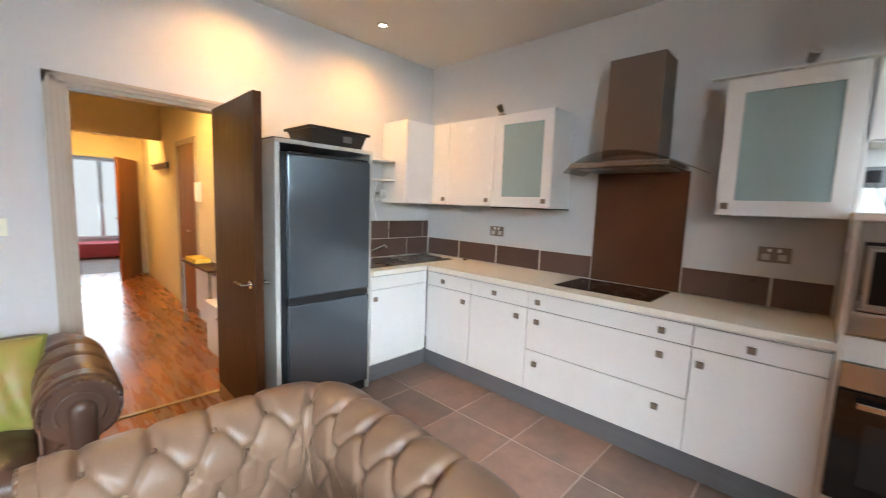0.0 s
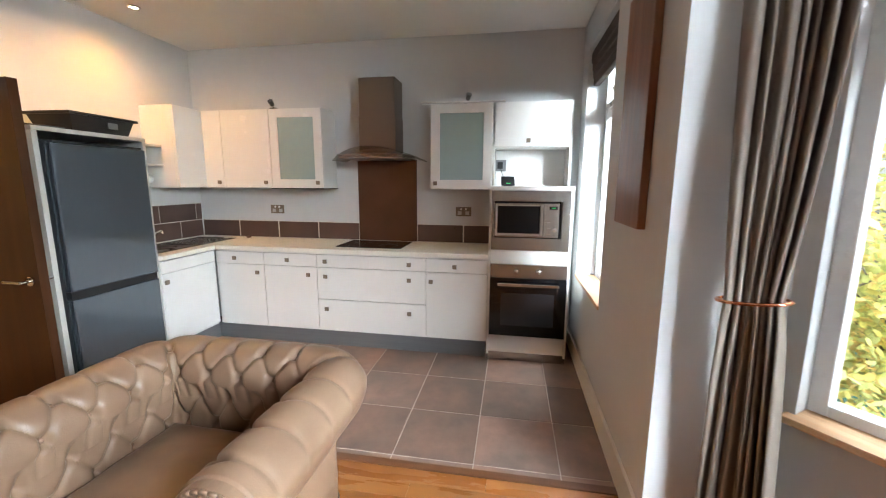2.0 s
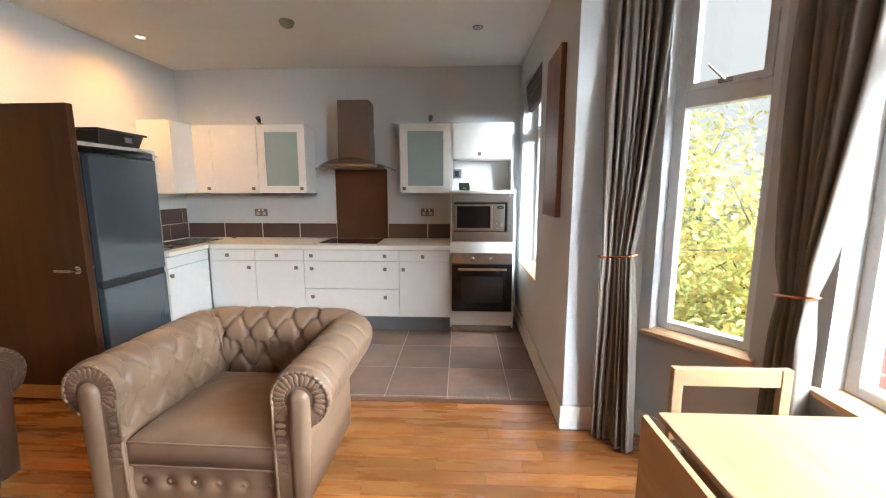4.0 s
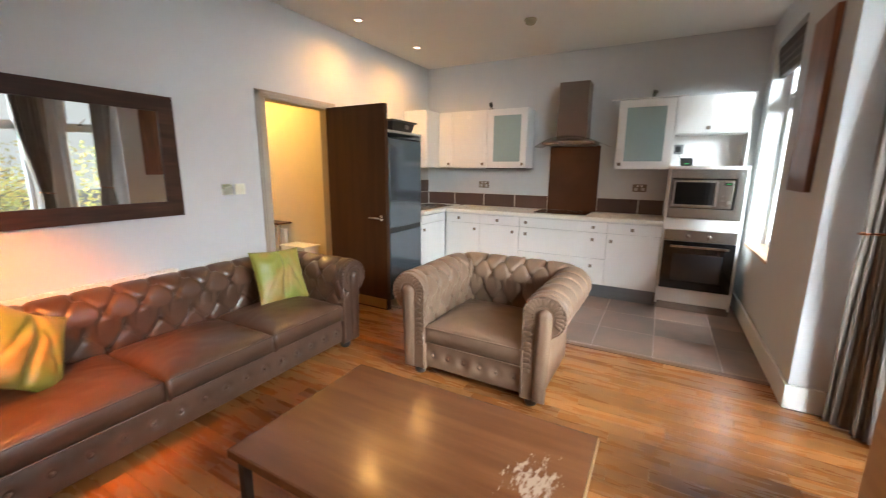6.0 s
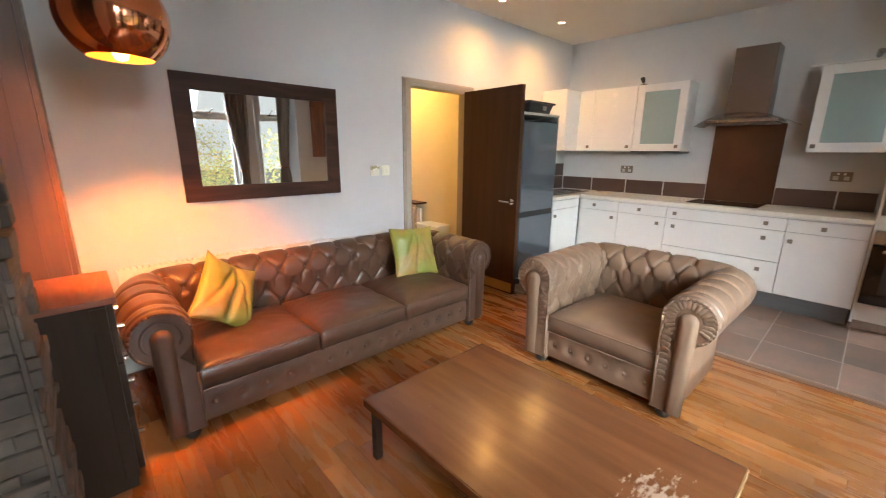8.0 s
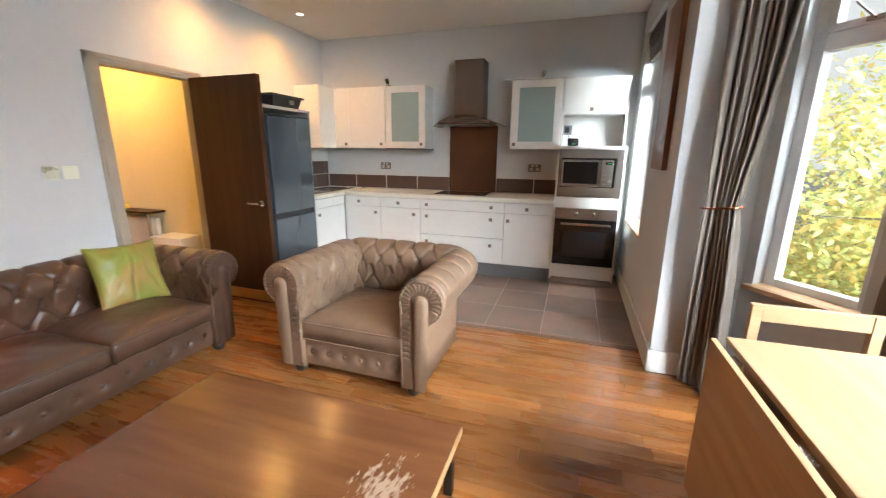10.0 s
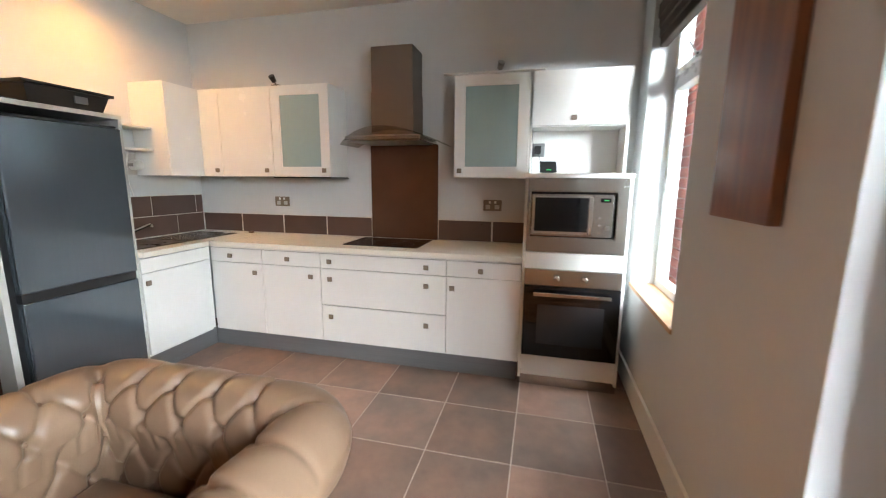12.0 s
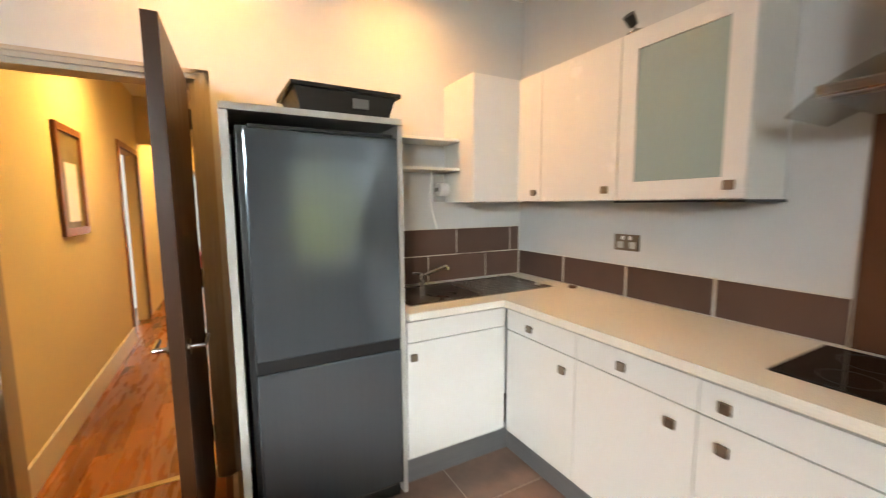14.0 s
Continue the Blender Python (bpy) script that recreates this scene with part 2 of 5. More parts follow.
SMOKEGLASS = clear_glass("hood_canopy_glass", (0.80, 0.79, 0.76))
BRICKRED = material("brick_red", (0.34, 0.10, 0.07), 0.8, 0, 0.2, 14, 0.25, 60, random_tint=0.2)
MORTAR = material("mortar", (0.42, 0.30, 0.25), 0.9, 0, 0.1, 40)
STONE = material("stacked_slate_stone", (0.05, 0.040, 0.032), 0.75, 0, 0.3, 12, 0.5, 30, second=(0.10, 0.078, 0.062), mix_scale=5, random_tint=0.3)
SIDEWOOD = material("sideboard_dark_wood", (0.030, 0.016, 0.010), 0.5, 0, 0.2, 6, 0.04, 60, spec=0.2, stretch=(8, 8, 1))
SIDETOP = material("sideboard_red_wood_top", (0.20, 0.062, 0.030), 0.4, 0, 0.05, 6, 0.0, 60, stretch=(8, 1, 8))
TALLWOOD = material("tall_cupboard_pine", (0.13, 0.056, 0.023), 0.45, 0, 0.15, 6, 0.06, 60, stretch=(8, 8, 0.8))
BULB = glow("bulb_warm_lit", (1.0, 0.45, 0.10), 30)
SKYGLOW = glow("overcast_sky_glow", (0.92, 0.97, 1.0), 1.0)
SPOTLIT = glow("downlight_lit", (1.0, 0.86, 0.62), 14)
LED = glow("led_green", (0.05, 0.75, 0.2), 0.9)
BEDRED = material("bench_red_cloth", (0.42, 0.06, 0.08), 0.8, 0, 0.1)
ASPHALT = material("road_asphalt", (0.20, 0.21, 0.225), 0.85, 0, 0.15, 20)

# ---- building helpers ----
def add_box(bm, x0, x1, y0, y1, z0, z1, bev=0.0, seg=2):
    x0, x1, y0, y1, z0, z1 = min(x0, x1), max(x0, x1), min(y0, y1), max(y0, y1), min(z0, z1), max(z0, z1)
    v = [bm.verts.new((x, y, z)) for z in (z0, z1) for x, y in ((x0, y0), (x1, y0), (x1, y1), (x0, y1))]
    faces = [bm.faces.new([v[i] for i in q]) for q in ((3, 2, 1, 0), (4, 5, 6, 7), (0, 1, 5, 4), (1, 2, 6, 5), (2, 3, 7, 6), (3, 0, 4, 7))]
    if bev:
        edges = list({e for f in faces for e in f.edges})
        bmesh.ops.bevel(bm, geom=edges, offset=bev, segments=seg, profile=0.7, affect="EDGES")
    return bm


def box(x0, x1, y0, y1, z0, z1, bev=0.0, seg=2):
    return add_box(bmesh.new(), x0, x1, y0, y1, z0, z1, bev, seg)


def add_tube(bm, p, q, r, sides=12, r2=None):
    """A round bar from p to q."""
    p, q = Vector(p), Vector(q)
    turn = (q - p).to_track_quat("Z", "Y").to_matrix().to_4x4()
    m = Matrix.Translation((p + q) / 2) @ turn
    bmesh.ops.create_cone(bm, cap_ends=True, segments=sides, radius1=r, radius2=r if r2 is None else r2, depth=(q - p).length, matrix=m)
    return bm


def tube(p, q, r, sides=12, r2=None):
    return add_tube(bmesh.new(), p, q, r, sides, r2)


def lathe(profile, sides=32, axis_at=(0, 0, 0)):
    """Revolves (radius, z) pairs round z."""
    bm = bmesh.new()
    rings = []
    for r, z in profile:
        rings.append([bm.verts.new((axis_at[0] + r * math.cos(2 * math.pi * i / sides), axis_at[1] + r * math.sin(2 * math.pi * i / sides), axis_at[2] + z)) for i in range(sides)])
    for a, b in zip(rings, rings[1:]):
        for i in range(sides):
            bm.faces.new((a[i], a[(i + 1) % sides], b[(i + 1) % sides], b[i]))
    return bm


def prism(outline, axis, a, b):
    """Extrudes a closed outline of pairs along an axis (0, 1, 2) from a to b."""
    bm = bmesh.new()

    def at(p, w):
        c = list(p)
        c.insert(axis, w)
        return bm.verts.new(c)
    lo, hi = [at(p, a) for p in outline], [at(p, b) for p in outline]
    bm.faces.new(lo)
    bm.faces.new(hi[::-1])
    k = len(outline)
    for i in range(k):
        bm.faces.new((lo[(i + 1) % k], lo[i], hi[i], hi[(i + 1) % k]))
    return bm


def finish(bm, name, mat, smooth=False):
    bmesh.ops.recalc_face_normals(bm, faces=bm.faces)
    me = bpy.data.meshes.new(name)
    bm.to_mesh(me)
    bm.free()
    me.materials.append(mat)
    if smooth:
        for p in me.polygons:
            p.use_smooth = True
    return me


def thing(name, label, category, x=0, y=0, z=0, rz=0, group="", kind=""):
    e = new(name)
    e.empty_display_size = 0.1
    e.matrix_world = pose(x, y, z, 0, 0, rz)
    return tagged(e, label, category, group, kind)


def part(name, bm, mat, parent, label="", smooth=False):
    ob = new(name, finish(bm, name, mat, smooth))
    ob.parent = parent
    if label:
        tagged(ob, label)
    return ob


def solid(name, bm, mat, label, category, kind="", group="", smooth=False):
    return tagged(new(name, finish(bm, name, mat, smooth)), label, category, group, kind)


def wall_panel(name, bm, mat, label):
    return solid(name, bm, mat, label, "wall", "structure")


def flat_frame(axis, t0, t1, outer, inner, bev=0.002):
    """A flat frame of one piece: outer and inner are (a0, a1, b0, b1) in the two other axes, from t0 to t1 along axis."""
    bm = bmesh.new()

    def loop(q, w):
        out = []
        for a, b in ((q[0], q[2]), (q[1], q[2]), (q[1], q[3]), (q[0], q[3])):
            c = [a, b]
            c.insert(axis, w)
            out.append(bm.verts.new(c))
        return out
    o0, o1, i0, i1 = loop(outer, t0), loop(outer, t1), loop(inner, t0), loop(inner, t1)
    for k in range(4):
        n = (k + 1) % 4
        for q in ((o0[k], o0[n], i0[n], i0[k]), (o1[n], o1[k], i1[k], i1[n]), (o0[n], o0[k], o1[k], o1[n]), (i0[k], i0[n], i1[n], i1[k])):
            bm.faces.new(q)
    bmesh.ops.recalc_face_normals(bm, faces=bm.faces)
    bmesh.ops.bevel(bm, geom=[e for e in bm.edges if len(e.link_faces) == 2 and e.calc_face_angle() > 0.5], offset=bev, segments=2, profile=0.7, affect="EDGES")
    return bm


# ---- rooms ----
H = 2.75
KX, DY, WY, WX = 2.93, 3.0, -0.80, -2.80      # kitchen wall, door wall, window wall, end wall
# wall with the kitchen units
wall_panel("wall_east", box(KX, KX + 0.14, WY - 0.3, DY + 0.13, 0, H), WALL, "grey-white painted kitchen wall")
# wall with the door to the hall
bm = box(WX - 0.14, 0.205, DY, DY + 0.12, 0, H)
add_box(bm, 0.965, KX, DY, DY + 0.12, 0, H)
add_box(bm, 0.205, 0.965, DY, DY + 0.12, 1.985, H)
wall_panel("wall_north", bm, WALL, "grey-white painted wall with a doorway to the hall")
# window wall by the kitchen, 0.3 thick
KW0, KW1, KWZ0, KWZ1 = 1.765, 2.67, 0.675, 2.50
bm = box(0.75, KW0, WY - 0.22, WY, 0, H)
add_box(bm, KW1, KX, WY - 0.22, WY, 0, H)
add_box(bm, KW0, KW1, WY - 0.22, WY, 0, KWZ0)
add_box(bm, KW0, KW1, WY - 0.22, WY, KWZ1, H)
add_box(bm, WX - 0.14, -2.12, WY - 0.30, WY, 0, H)
wall_panel("wall_south", bm, WALL, "grey-white painted outer wall with the kitchen window")
wall_panel("wall_west", box(WX - 0.14, WX, WY - 0.3, DY + 0.12, 0, H), WALL, "grey-white painted end wall")

# bay: corner points of the inner face, and openings along each side
BAY = [(0.75, -1.10), (0.75, -1.215), (0.22, -1.615), (-1.59, -1.615), (-2.12, -1.215), (-2.12, -1.10)]
BZ0, BZ1 = 0.645, 2.52


def window_unit(name, w, h, transom, label, parent_m, mullions=(), opener=True):
    """White plastic window, front towards local -y, standing on z = 0, from x = 0 to w."""
    t = thing(name, label, "window", kind="structure")
    t.matrix_world = parent_m
    f, d = 0.055, 0.07
    bm = box(0, f, 0, d, 0, h, 0.006)
    add_box(bm, w - f, w, 0, d, 0, h, 0.006)
    add_box(bm, f, w - f, 0, d, 0, f, 0.006)
    add_box(bm, f, w - f, 0, d, h - f, h, 0.006)
    if transom:
        add_box(bm, f, w - f, 0, d, transom - 0.04, transom + 0.04, 0.006)
    for mx in mullions:
        add_box(bm, mx - 0.04, mx + 0.04, 0, d, f, h - f, 0.006)
    part("window_frame", bm, UPVC, t)
    cols = [f, *[c for mx in mullions for c in (mx - 0.04, mx + 0.04)], w - f]
    rows = [(f, transom - 0.04), (transom + 0.04, h - f)] if transom else [(f, h - f)]
    for x0, x1 in zip(cols[::2], cols[1::2]):
        for i, (z0, z1) in enumerate(rows):
            if i == 1 and opener:
                s = 0.035
                bm = flat_frame(1, -0.012, d - 0.02, (x0, x1, z0, z1), (x0 + s, x1 - s, z0 + s, z1 - s), 0.005)
                sash = part("opening_sash", bm, UPVC, t)
                hb = box((x0 + x1) / 2 - 0.03, (x0 + x1) / 2 + 0.03, -0.026, -0.012, z0 + 0.008, z0 + 0.03, 0.003)
                add_tube(hb, ((x0 + x1) / 2, -0.03, z0 + 0.02), ((x0 + x1) / 2 - 0.07, -0.045, z0 + 0.10), 0.006, 8)
                part("window_handle", hb, STEEL, sash)
                x0s, x1s, z0s, z1s = x0 + s, x1 - s, z0 + s, z1 - s
            else:
                x0s, x1s, z0s, z1s = x0, x1, z0, z1
            pane = part("pane", box(x0s, x1s, 0.03, 0.036, z0s, z1s), GLASS, t)
            pane.visible_shadow = False
    return t


def sill_board(name, w, parent_m, depth=0.13, label="oiled timber window sill"):
    ob = solid(name, box(-0.03, w + 0.03, -0.045, depth, -0.028, 0, 0.008), SILL, label, "window sill", "structure")
    ob.matrix_world = parent_m
    return ob


def rev(p, q):
    return math.degrees(math.atan2(q[1] - p[1], q[0] - p[0]))


sides = []
for i, (p, q, a, b) in enumerate((((0.22, -1.615), (0.75, -1.215), 0.125, 0.60), ((-1.59, -1.615), (0.22, -1.615), 0.20, 1.61), ((-2.12, -1.215), (-1.59, -1.615), 0.064, 0.54))):
    # every side runs so that its local +y points outdoors: from the far point to the near one, turned
    P, Q = Vector((*p, 0)), Vector((*q, 0))
    w = (Q - P).length
    m = pose(Q.x, Q.y, 0, 0, 0, rev(q, p))
    a2, b2 = w - b, w - a
    ob = thing("wall_bay_%d" % (i + 1), "grey-white painted bay wall under and round a window", "wall", kind="structure")
    ob.matrix_world = m
    th = 0.20
    bm = box(0, a2, 0, th, 0, H)
    add_box(bm, b2, w, 0, th, 0, H)
    add_box(bm, a2, b2, 0, th, 0, BZ0)
    add_box(bm, a2, b2, 0, th, BZ1, H)
    part("wall_face", bm, WALL, ob)
    wm = m @ pose(a2, 0.085, BZ0)
    window_unit("window_%d" % (i + 1), b2 - a2, BZ1 - BZ0, 1.265, "tall white plastic bay window with a top-hung vent", wm, mullions=((b2 - a2) / 2,) if i == 1 else ())
    sill_board("window_sill", b2 - a2, m @ pose(a2, 0, BZ0 + 0.014), 0.10)
    sk = solid("baseboard_bay", box(0.0, w, -0.018, 0.001, 0, 0.15, 0.005), TRIM, "white painted skirting board", "skirting", "structure")
    sk.matrix_world = m
wall_panel("wall_bay_return", box(0.75, 1.0, -1.24, WY - 0.22, 0, H), WALL, "grey-white painted return of the bay")
wall_panel("wall_bay_return_far", box(-2.4, -2.12, -1.24, WY - 0.30, 0, H), WALL, "grey-white painted return of the bay")

# kitchen window
km = pose(KW1, WY - 0.148, KWZ0 + 0.02, 0, 0, 180)
window_unit("window_4", KW1 - KW0, KWZ1 - KWZ0 - 0.02, 1.30, "white plastic kitchen window with a vent above", km)
ks = solid("window_sill_kitchen", box(KW0 - 0.015, KW1 + 0.015, WY - 0.148, WY + 0.010, KWZ0, KWZ0 + 0.028, 0.005), SILL, "oiled timber kitchen window sill", "window sill", "structure")

# ceilings
solid("ceiling", prism([(WX - 0.14, -2.0), (1.0, -2.0), (1.0, WY - 0.22), (KX + 0.14, WY - 0.22), (KX + 0.14, DY + 0.12), (WX - 0.14, DY + 0.12)], 2, H, H + 0.1), CEIL, "white painted plaster ceiling", "ceiling", "structure")
solid("ceiling_hall", box(-0.1, 2.2, DY + 0.12, 12.0, H - 0.02, H + 0.1), CEIL, "white painted hall ceiling", "ceiling", "structure")

# floors: base sheets, the boards and tiles come last in the file
TX = 1.03
floor = solid("floor", box(WX, TX, -1.83, DY + 0.12, -0.06, -0.012), SUBFLOOR, "oak strip floor in the living room", "floor", "structure")
floor_tiles = solid("floor_kitchen", box(TX, KX, WY, DY, -0.06, -0.0016), GROUT, "brown slate tile floor with pale joints", "floor", "structure")
floor_hall = solid("floor_hall", box(-0.1, 2.2, DY + 0.12, 12.0, -0.06, -0.012), SUBFLOOR, "oak strip floor in the hall", "floor", "structure")
solid("threshold_strip", box(TX - 0.03, TX + 0.02, WY, 2.2, -0.012, 0.006, 0.004), STRIP, "dark wooden edging between boards and tiles", "threshold", "structure")
solid("threshold_strip_door", box(0.205, 0.965, DY + 0.07, DY + 0.105, -0.012, 0.006, 0.003), BRASS, "brass threshold bar in the doorway", "threshold", "structure")

# skirting boards
for nm, x0, x1, y0, y1 in (("baseboard_south", 0.735, 2.93, WY, WY + 0.018), ("baseboard_return", 0.732, 0.75, -1.215, WY + 0.018), ("baseboard_north", WX, 0.125, DY - 0.018, DY), ("baseboard_west", WX, WX + 0.018, WY, DY)):
    solid(nm, box(x0, x1, y0, y1, 0, 0.15, 0.005), TRIM, "white painted skirting board", "skirting", "structure")

# door lining and architrave
bm = box(0.205, 0.225, DY - 0.001, DY + 0.121, 0, 1.985)
add_box(bm, 0.96, 0.98, DY - 0.001, DY + 0.121, 0, 1.985)
add_box(bm, 0.225, 0.96, DY - 0.001, DY + 0.121, 1.965, 1.985)
lining = solid("door_lining", bm, ARCH, "stone-grey painted door lining", "door frame", "structure")
bm = bmesh.new()
for o, w, d in ((0.0, 0.085, 0.014), (0.012, 0.05, 0.022), (0.02, 0.018, 0.028)):
    add_box(bm, 0.125 + o, 0.125 + o + w - 0.005, DY - d, DY, 0, 2.03 - o, 0.003)
    add_box(bm, 1.045 - o - w + 0.005, 1.045 - o, DY - d, DY, 0, 2.03 - o, 0.003)
    add_box(bm, 0.125 + o, 1.045 - o, DY - d, DY, 2.03 - o - w + 0.015, 2.03 - o, 0.003)
solid("architrave", bm, ARCH, "moulded stone-grey architrave round the doorway", "door frame", "structure")

# hall and far room
wall_panel("wall_hall_left", box(0.05, 0.17, DY + 0.12, 5.85, 0, H), HALLWALL, "cream painted hall wall")
wall_panel("wall_hall_left_far", box(0.05, 0.17, 6.75, 8.7, 0, H), HALLWALL, "cream painted hall wall")
wall_panel("wall_hall_left_head", box(0.05, 0.17, 5.85, 6.75, 2.0, H), HALLWALL, "cream painted wall over a side door")
wall_panel("wall_hall_side_room", box(-0.1, -0.08, 5.7, 6.9, 0, H), HALLWALL, "cream painted wall of a side room")
wall_panel("wall_hall_right", prism([(1.37, DY + 0.12), (1.37, 5.9), (1.47, 8.7), (1.6, 8.7), (1.6, DY + 0.12)], 2, 0, H), HALLWALL, "cream painted hall wall")
bm = box(0.05, 0.55, 8.7, 8.82, 0, H)
add_box(bm, 1.36, 1.6, 8.7, 8.82, 0, H)
add_box(bm, 0.55, 1.36, 8.7, 8.82, 1.98, H)
wall_panel("wall_hall_end", bm, HALLWALL, "cream painted end of the hall with an open doorway")
bm = box(0.17, 1.39, 6.9, 7.02, 2.16, H - 0.02)
wall_panel("wall_hall_beam", bm, HALLWALL, "cream painted downstand across the hall")
bm = box(-0.1, 0.0, 8.82, 12.0, 0, H)
add_box(bm, 2.1, 2.2, 8.82, 12.0, 0, H)
add_box(bm, 1.6, 2.1, 8.7, 8.82, 0, H)
wall_panel("wall_far_room", bm, WALL, "pale walls of the far room")
bm = box(0.0, 0.1, 11.9, 12.0, 0, H)
add_box(bm, 1.85, 2.1, 11.9, 12.0, 0, H)
add_box(bm, 0.1, 1.85, 11.9, 12.0, 0, 0.35)
add_box(bm, 0.1, 1.85, 11.9, 12.0, 2.15, H)
wall_panel("wall_far_window", bm, WALL, "window wall of the far room")
window_unit("window_5", 1.75, 1.80, 0, "white window of the far room", pose(0.1, 11.92, 0.35), mullions=(0.55, 1.1), opener=False)
for nm, x0, x1, y0, y1 in (("baseboard_hall_left", 0.17, 0.186, DY + 0.12, 5.80), ("baseboard_hall_right", 1.354, 1.37, DY + 0.12, 5.12)):
    solid(nm, box(x0, x1, y0, y1, 0, 0.16, 0.005), TRIM, "cream-white skirting board in the hall", "skirting", "structure")
bm = box(0.155, 0.185, 5.78, 5.85, 0, 2.06)
add_box(bm, 0.155, 0.185, 6.75, 6.82, 0, 2.06)
add_box(bm, 0.155, 0.185, 5.85, 6.75, 2.0, 2.06)
solid("door_lining_hall", bm, HALLDOOR, "dark timber frame of a side doorway", "door frame", "structure")

# ---- kitchen ----
def knob_part(parent, p, face):
    """A square knob on a short neck; face is the outward direction, 'x' for -x, 'y' for -y."""
    x, y, z = p
    s = 0.017
    if face == "x":
        bm = box(x - 0.026, x - 0.014, y - s, y + s, z - s, z + s, 0.003)
        add_tube(bm, (x, y, z), (x - 0.016, y, z), 0.007, 10)
    else:
        bm = box(x - s, x + s, y - 0.026, y - 0.014, z - s, z + s, 0.003)
        add_tube(bm, (x, y, z), (x, y - 0.016, z), 0.007, 10)
    return part("knob", bm, KNOB, parent, "square bronze-steel knob")


FX, FT = 2.36, 0.02
G = 0.0015


def base_unit(name, label, y0, y1, fronts):
    """Floor unit against the kitchen wall. fronts: (name, z0, z1, knob places)."""
    t = thing(name, label, "kitchen cabinet", FX, (y0 + y1) / 2, 0, group="kitchen base units")
    cy = (y0 + y1) / 2
    bm = box(FT + 0.001, KX - FX - 0.002, y0 - cy + G, y1 - cy - G, 0.155, 0.858)
    part("body", bm, CARCASS, t)
    for nm, z0, z1, knobs in fronts:
        f = part(nm, box(0, FT, y0 - cy + 0.0018, y1 - cy - 0.0018, z0 + 0.0015, z1 - 0.0015, 0.0012), CABINET, t)
        for ky, kz in knobs:
            knob_part(f, (0, ky - cy, kz), "x")
    return t


base_unit("base_cabinet", "white lacquer corner base cabinet with a drawer over a door", 1.925, 2.40, [("drawer", 0.736, 0.846, [(2.205, 0.79)]), ("door", 0.165, 0.733, [(1.985, 0.665)])])
base_unit("base_cabinet", "white lacquer base cabinet with a drawer over a door", 1.419, 1.924, [("drawer", 0.736, 0.846, [(1.69, 0.79)]), ("door", 0.165, 0.733, [(1.495, 0.665)])])
base_unit("drawer_unit", "wide white lacquer unit of three drawers under the hob", 0.446, 1.4185, [("drawer", 0.736, 0.846, [(1.335, 0.79), (0.588, 0.79)]), ("drawer", 0.45, 0.733, [(1.335, 0.657), (0.588, 0.657)]), ("drawer", 0.165, 0.446, [(1.335, 0.365), (0.588, 0.365)])])
base_unit("base_cabinet", "white lacquer base cabinet beside the oven tower", -0.0645, 0.4455, [("drawer", 0.736, 0.846, [(0.205, 0.787)]), ("door", 0.165, 0.733, [(0.402, 0.655)])])
# sink unit on the door wall
SY = 2.41
t = thing("sink_cabinet", "white lacquer sink cabinet with a false drawer front", "kitchen cabinet", 2.07, SY, 0, group="kitchen base units")
bm = box(-0.283, 0.282, FT + 0.001, 0.588, 0.155, 0.70)
part("body", bm, CARCASS, t)
part("drawer", box(-0.283, 0.285, 0, FT, 0.752, 0.85, 0.002), CABINET, t)
f = part("door", box(-0.283, 0.285, 0, FT, 0.175, 0.748, 0.002), CABINET, t)
knob_part(f, (-0.258, 0, 0.685), "y")
# plinths
solid("plinth", box(2.425, 2.44, -0.05, 2.475, 0, 0.152), PLINTH, "brushed grey plinth under the units", "plinth", "structure")
solid("plinth_sink", box(1.79, 2.425, 2.475, 2.49, 0, 0.152), PLINTH, "brushed grey plinth under the sink cabinet", "plinth", "structure")
# worktop, one L-shaped board with a rolled front edge
WT = [(2.335, -0.0645), (2.335, 2.385), (1.787, 2.385), (1.787, 2.999), (2.929, 2.999), (2.929, -0.0645)]
bm = prism([(x, y) for x, y in WT], 2, 0.862, 0.90)
bmesh.ops.bevel(bm, geom=[e for e in bm.edges if abs(e.verts[0].co.z - e.verts[1].co.z) < 1e-5], offset=0.008, segments=3, profile=0.6, affect="EDGES")
worktop = solid("worktop", bm, WORKTOP, "cream laminate L-shaped kitchen worktop", "worktop")

# sink: steel tray with bowl and drainer
t = thing("kitchen_sink", "inset stainless steel sink with a drainer", "sink", 2.30, 2.70, 0.9)
bm = box(-0.46, 0.48, -0.20, -0.175, 0, 0.006, 0.002)
add_box(bm, -0.46, 0.48, 0.20, 0.225, 0, 0.006, 0.002)
add_box(bm, -0.46, -0.43, -0.175, 0.20, 0, 0.006, 0.002)
add_box(bm, 0.45, 0.48, -0.175, 0.20, 0, 0.006, 0.002)
add_box(bm, -0.02, 0.01, -0.175, 0.20, 0, 0.006, 0.002)
part("rim", bm, STEEL, t)
drainer = part("drainer", box(0.01, 0.45, -0.175, 0.20, 0.0005, 0.002), STEEL, t, "ribbed steel drainer")
for i in range(9):
    part("rib", box(0.03, 0.43, -0.15 + i * 0.04, -0.142 + i * 0.04, 0.002, 0.005, 0.001, 1), STEEL, drainer)
# flat sheet; the hollow's shade is painted as a darker steel
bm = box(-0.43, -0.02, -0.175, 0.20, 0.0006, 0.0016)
part("bowl", bm, BOWLSTEEL, t, "flat steel bowl with its shade put into a dark colour")
t2 = thing("mixer_tap", "chrome kitchen mixer tap", "tap", 2.10, 2.90, 0.906)
bm = tube((0, 0, 0), (0, 0, 0.075), 0.02, 16)
part("body", bm, CHROME, t2, smooth=False)
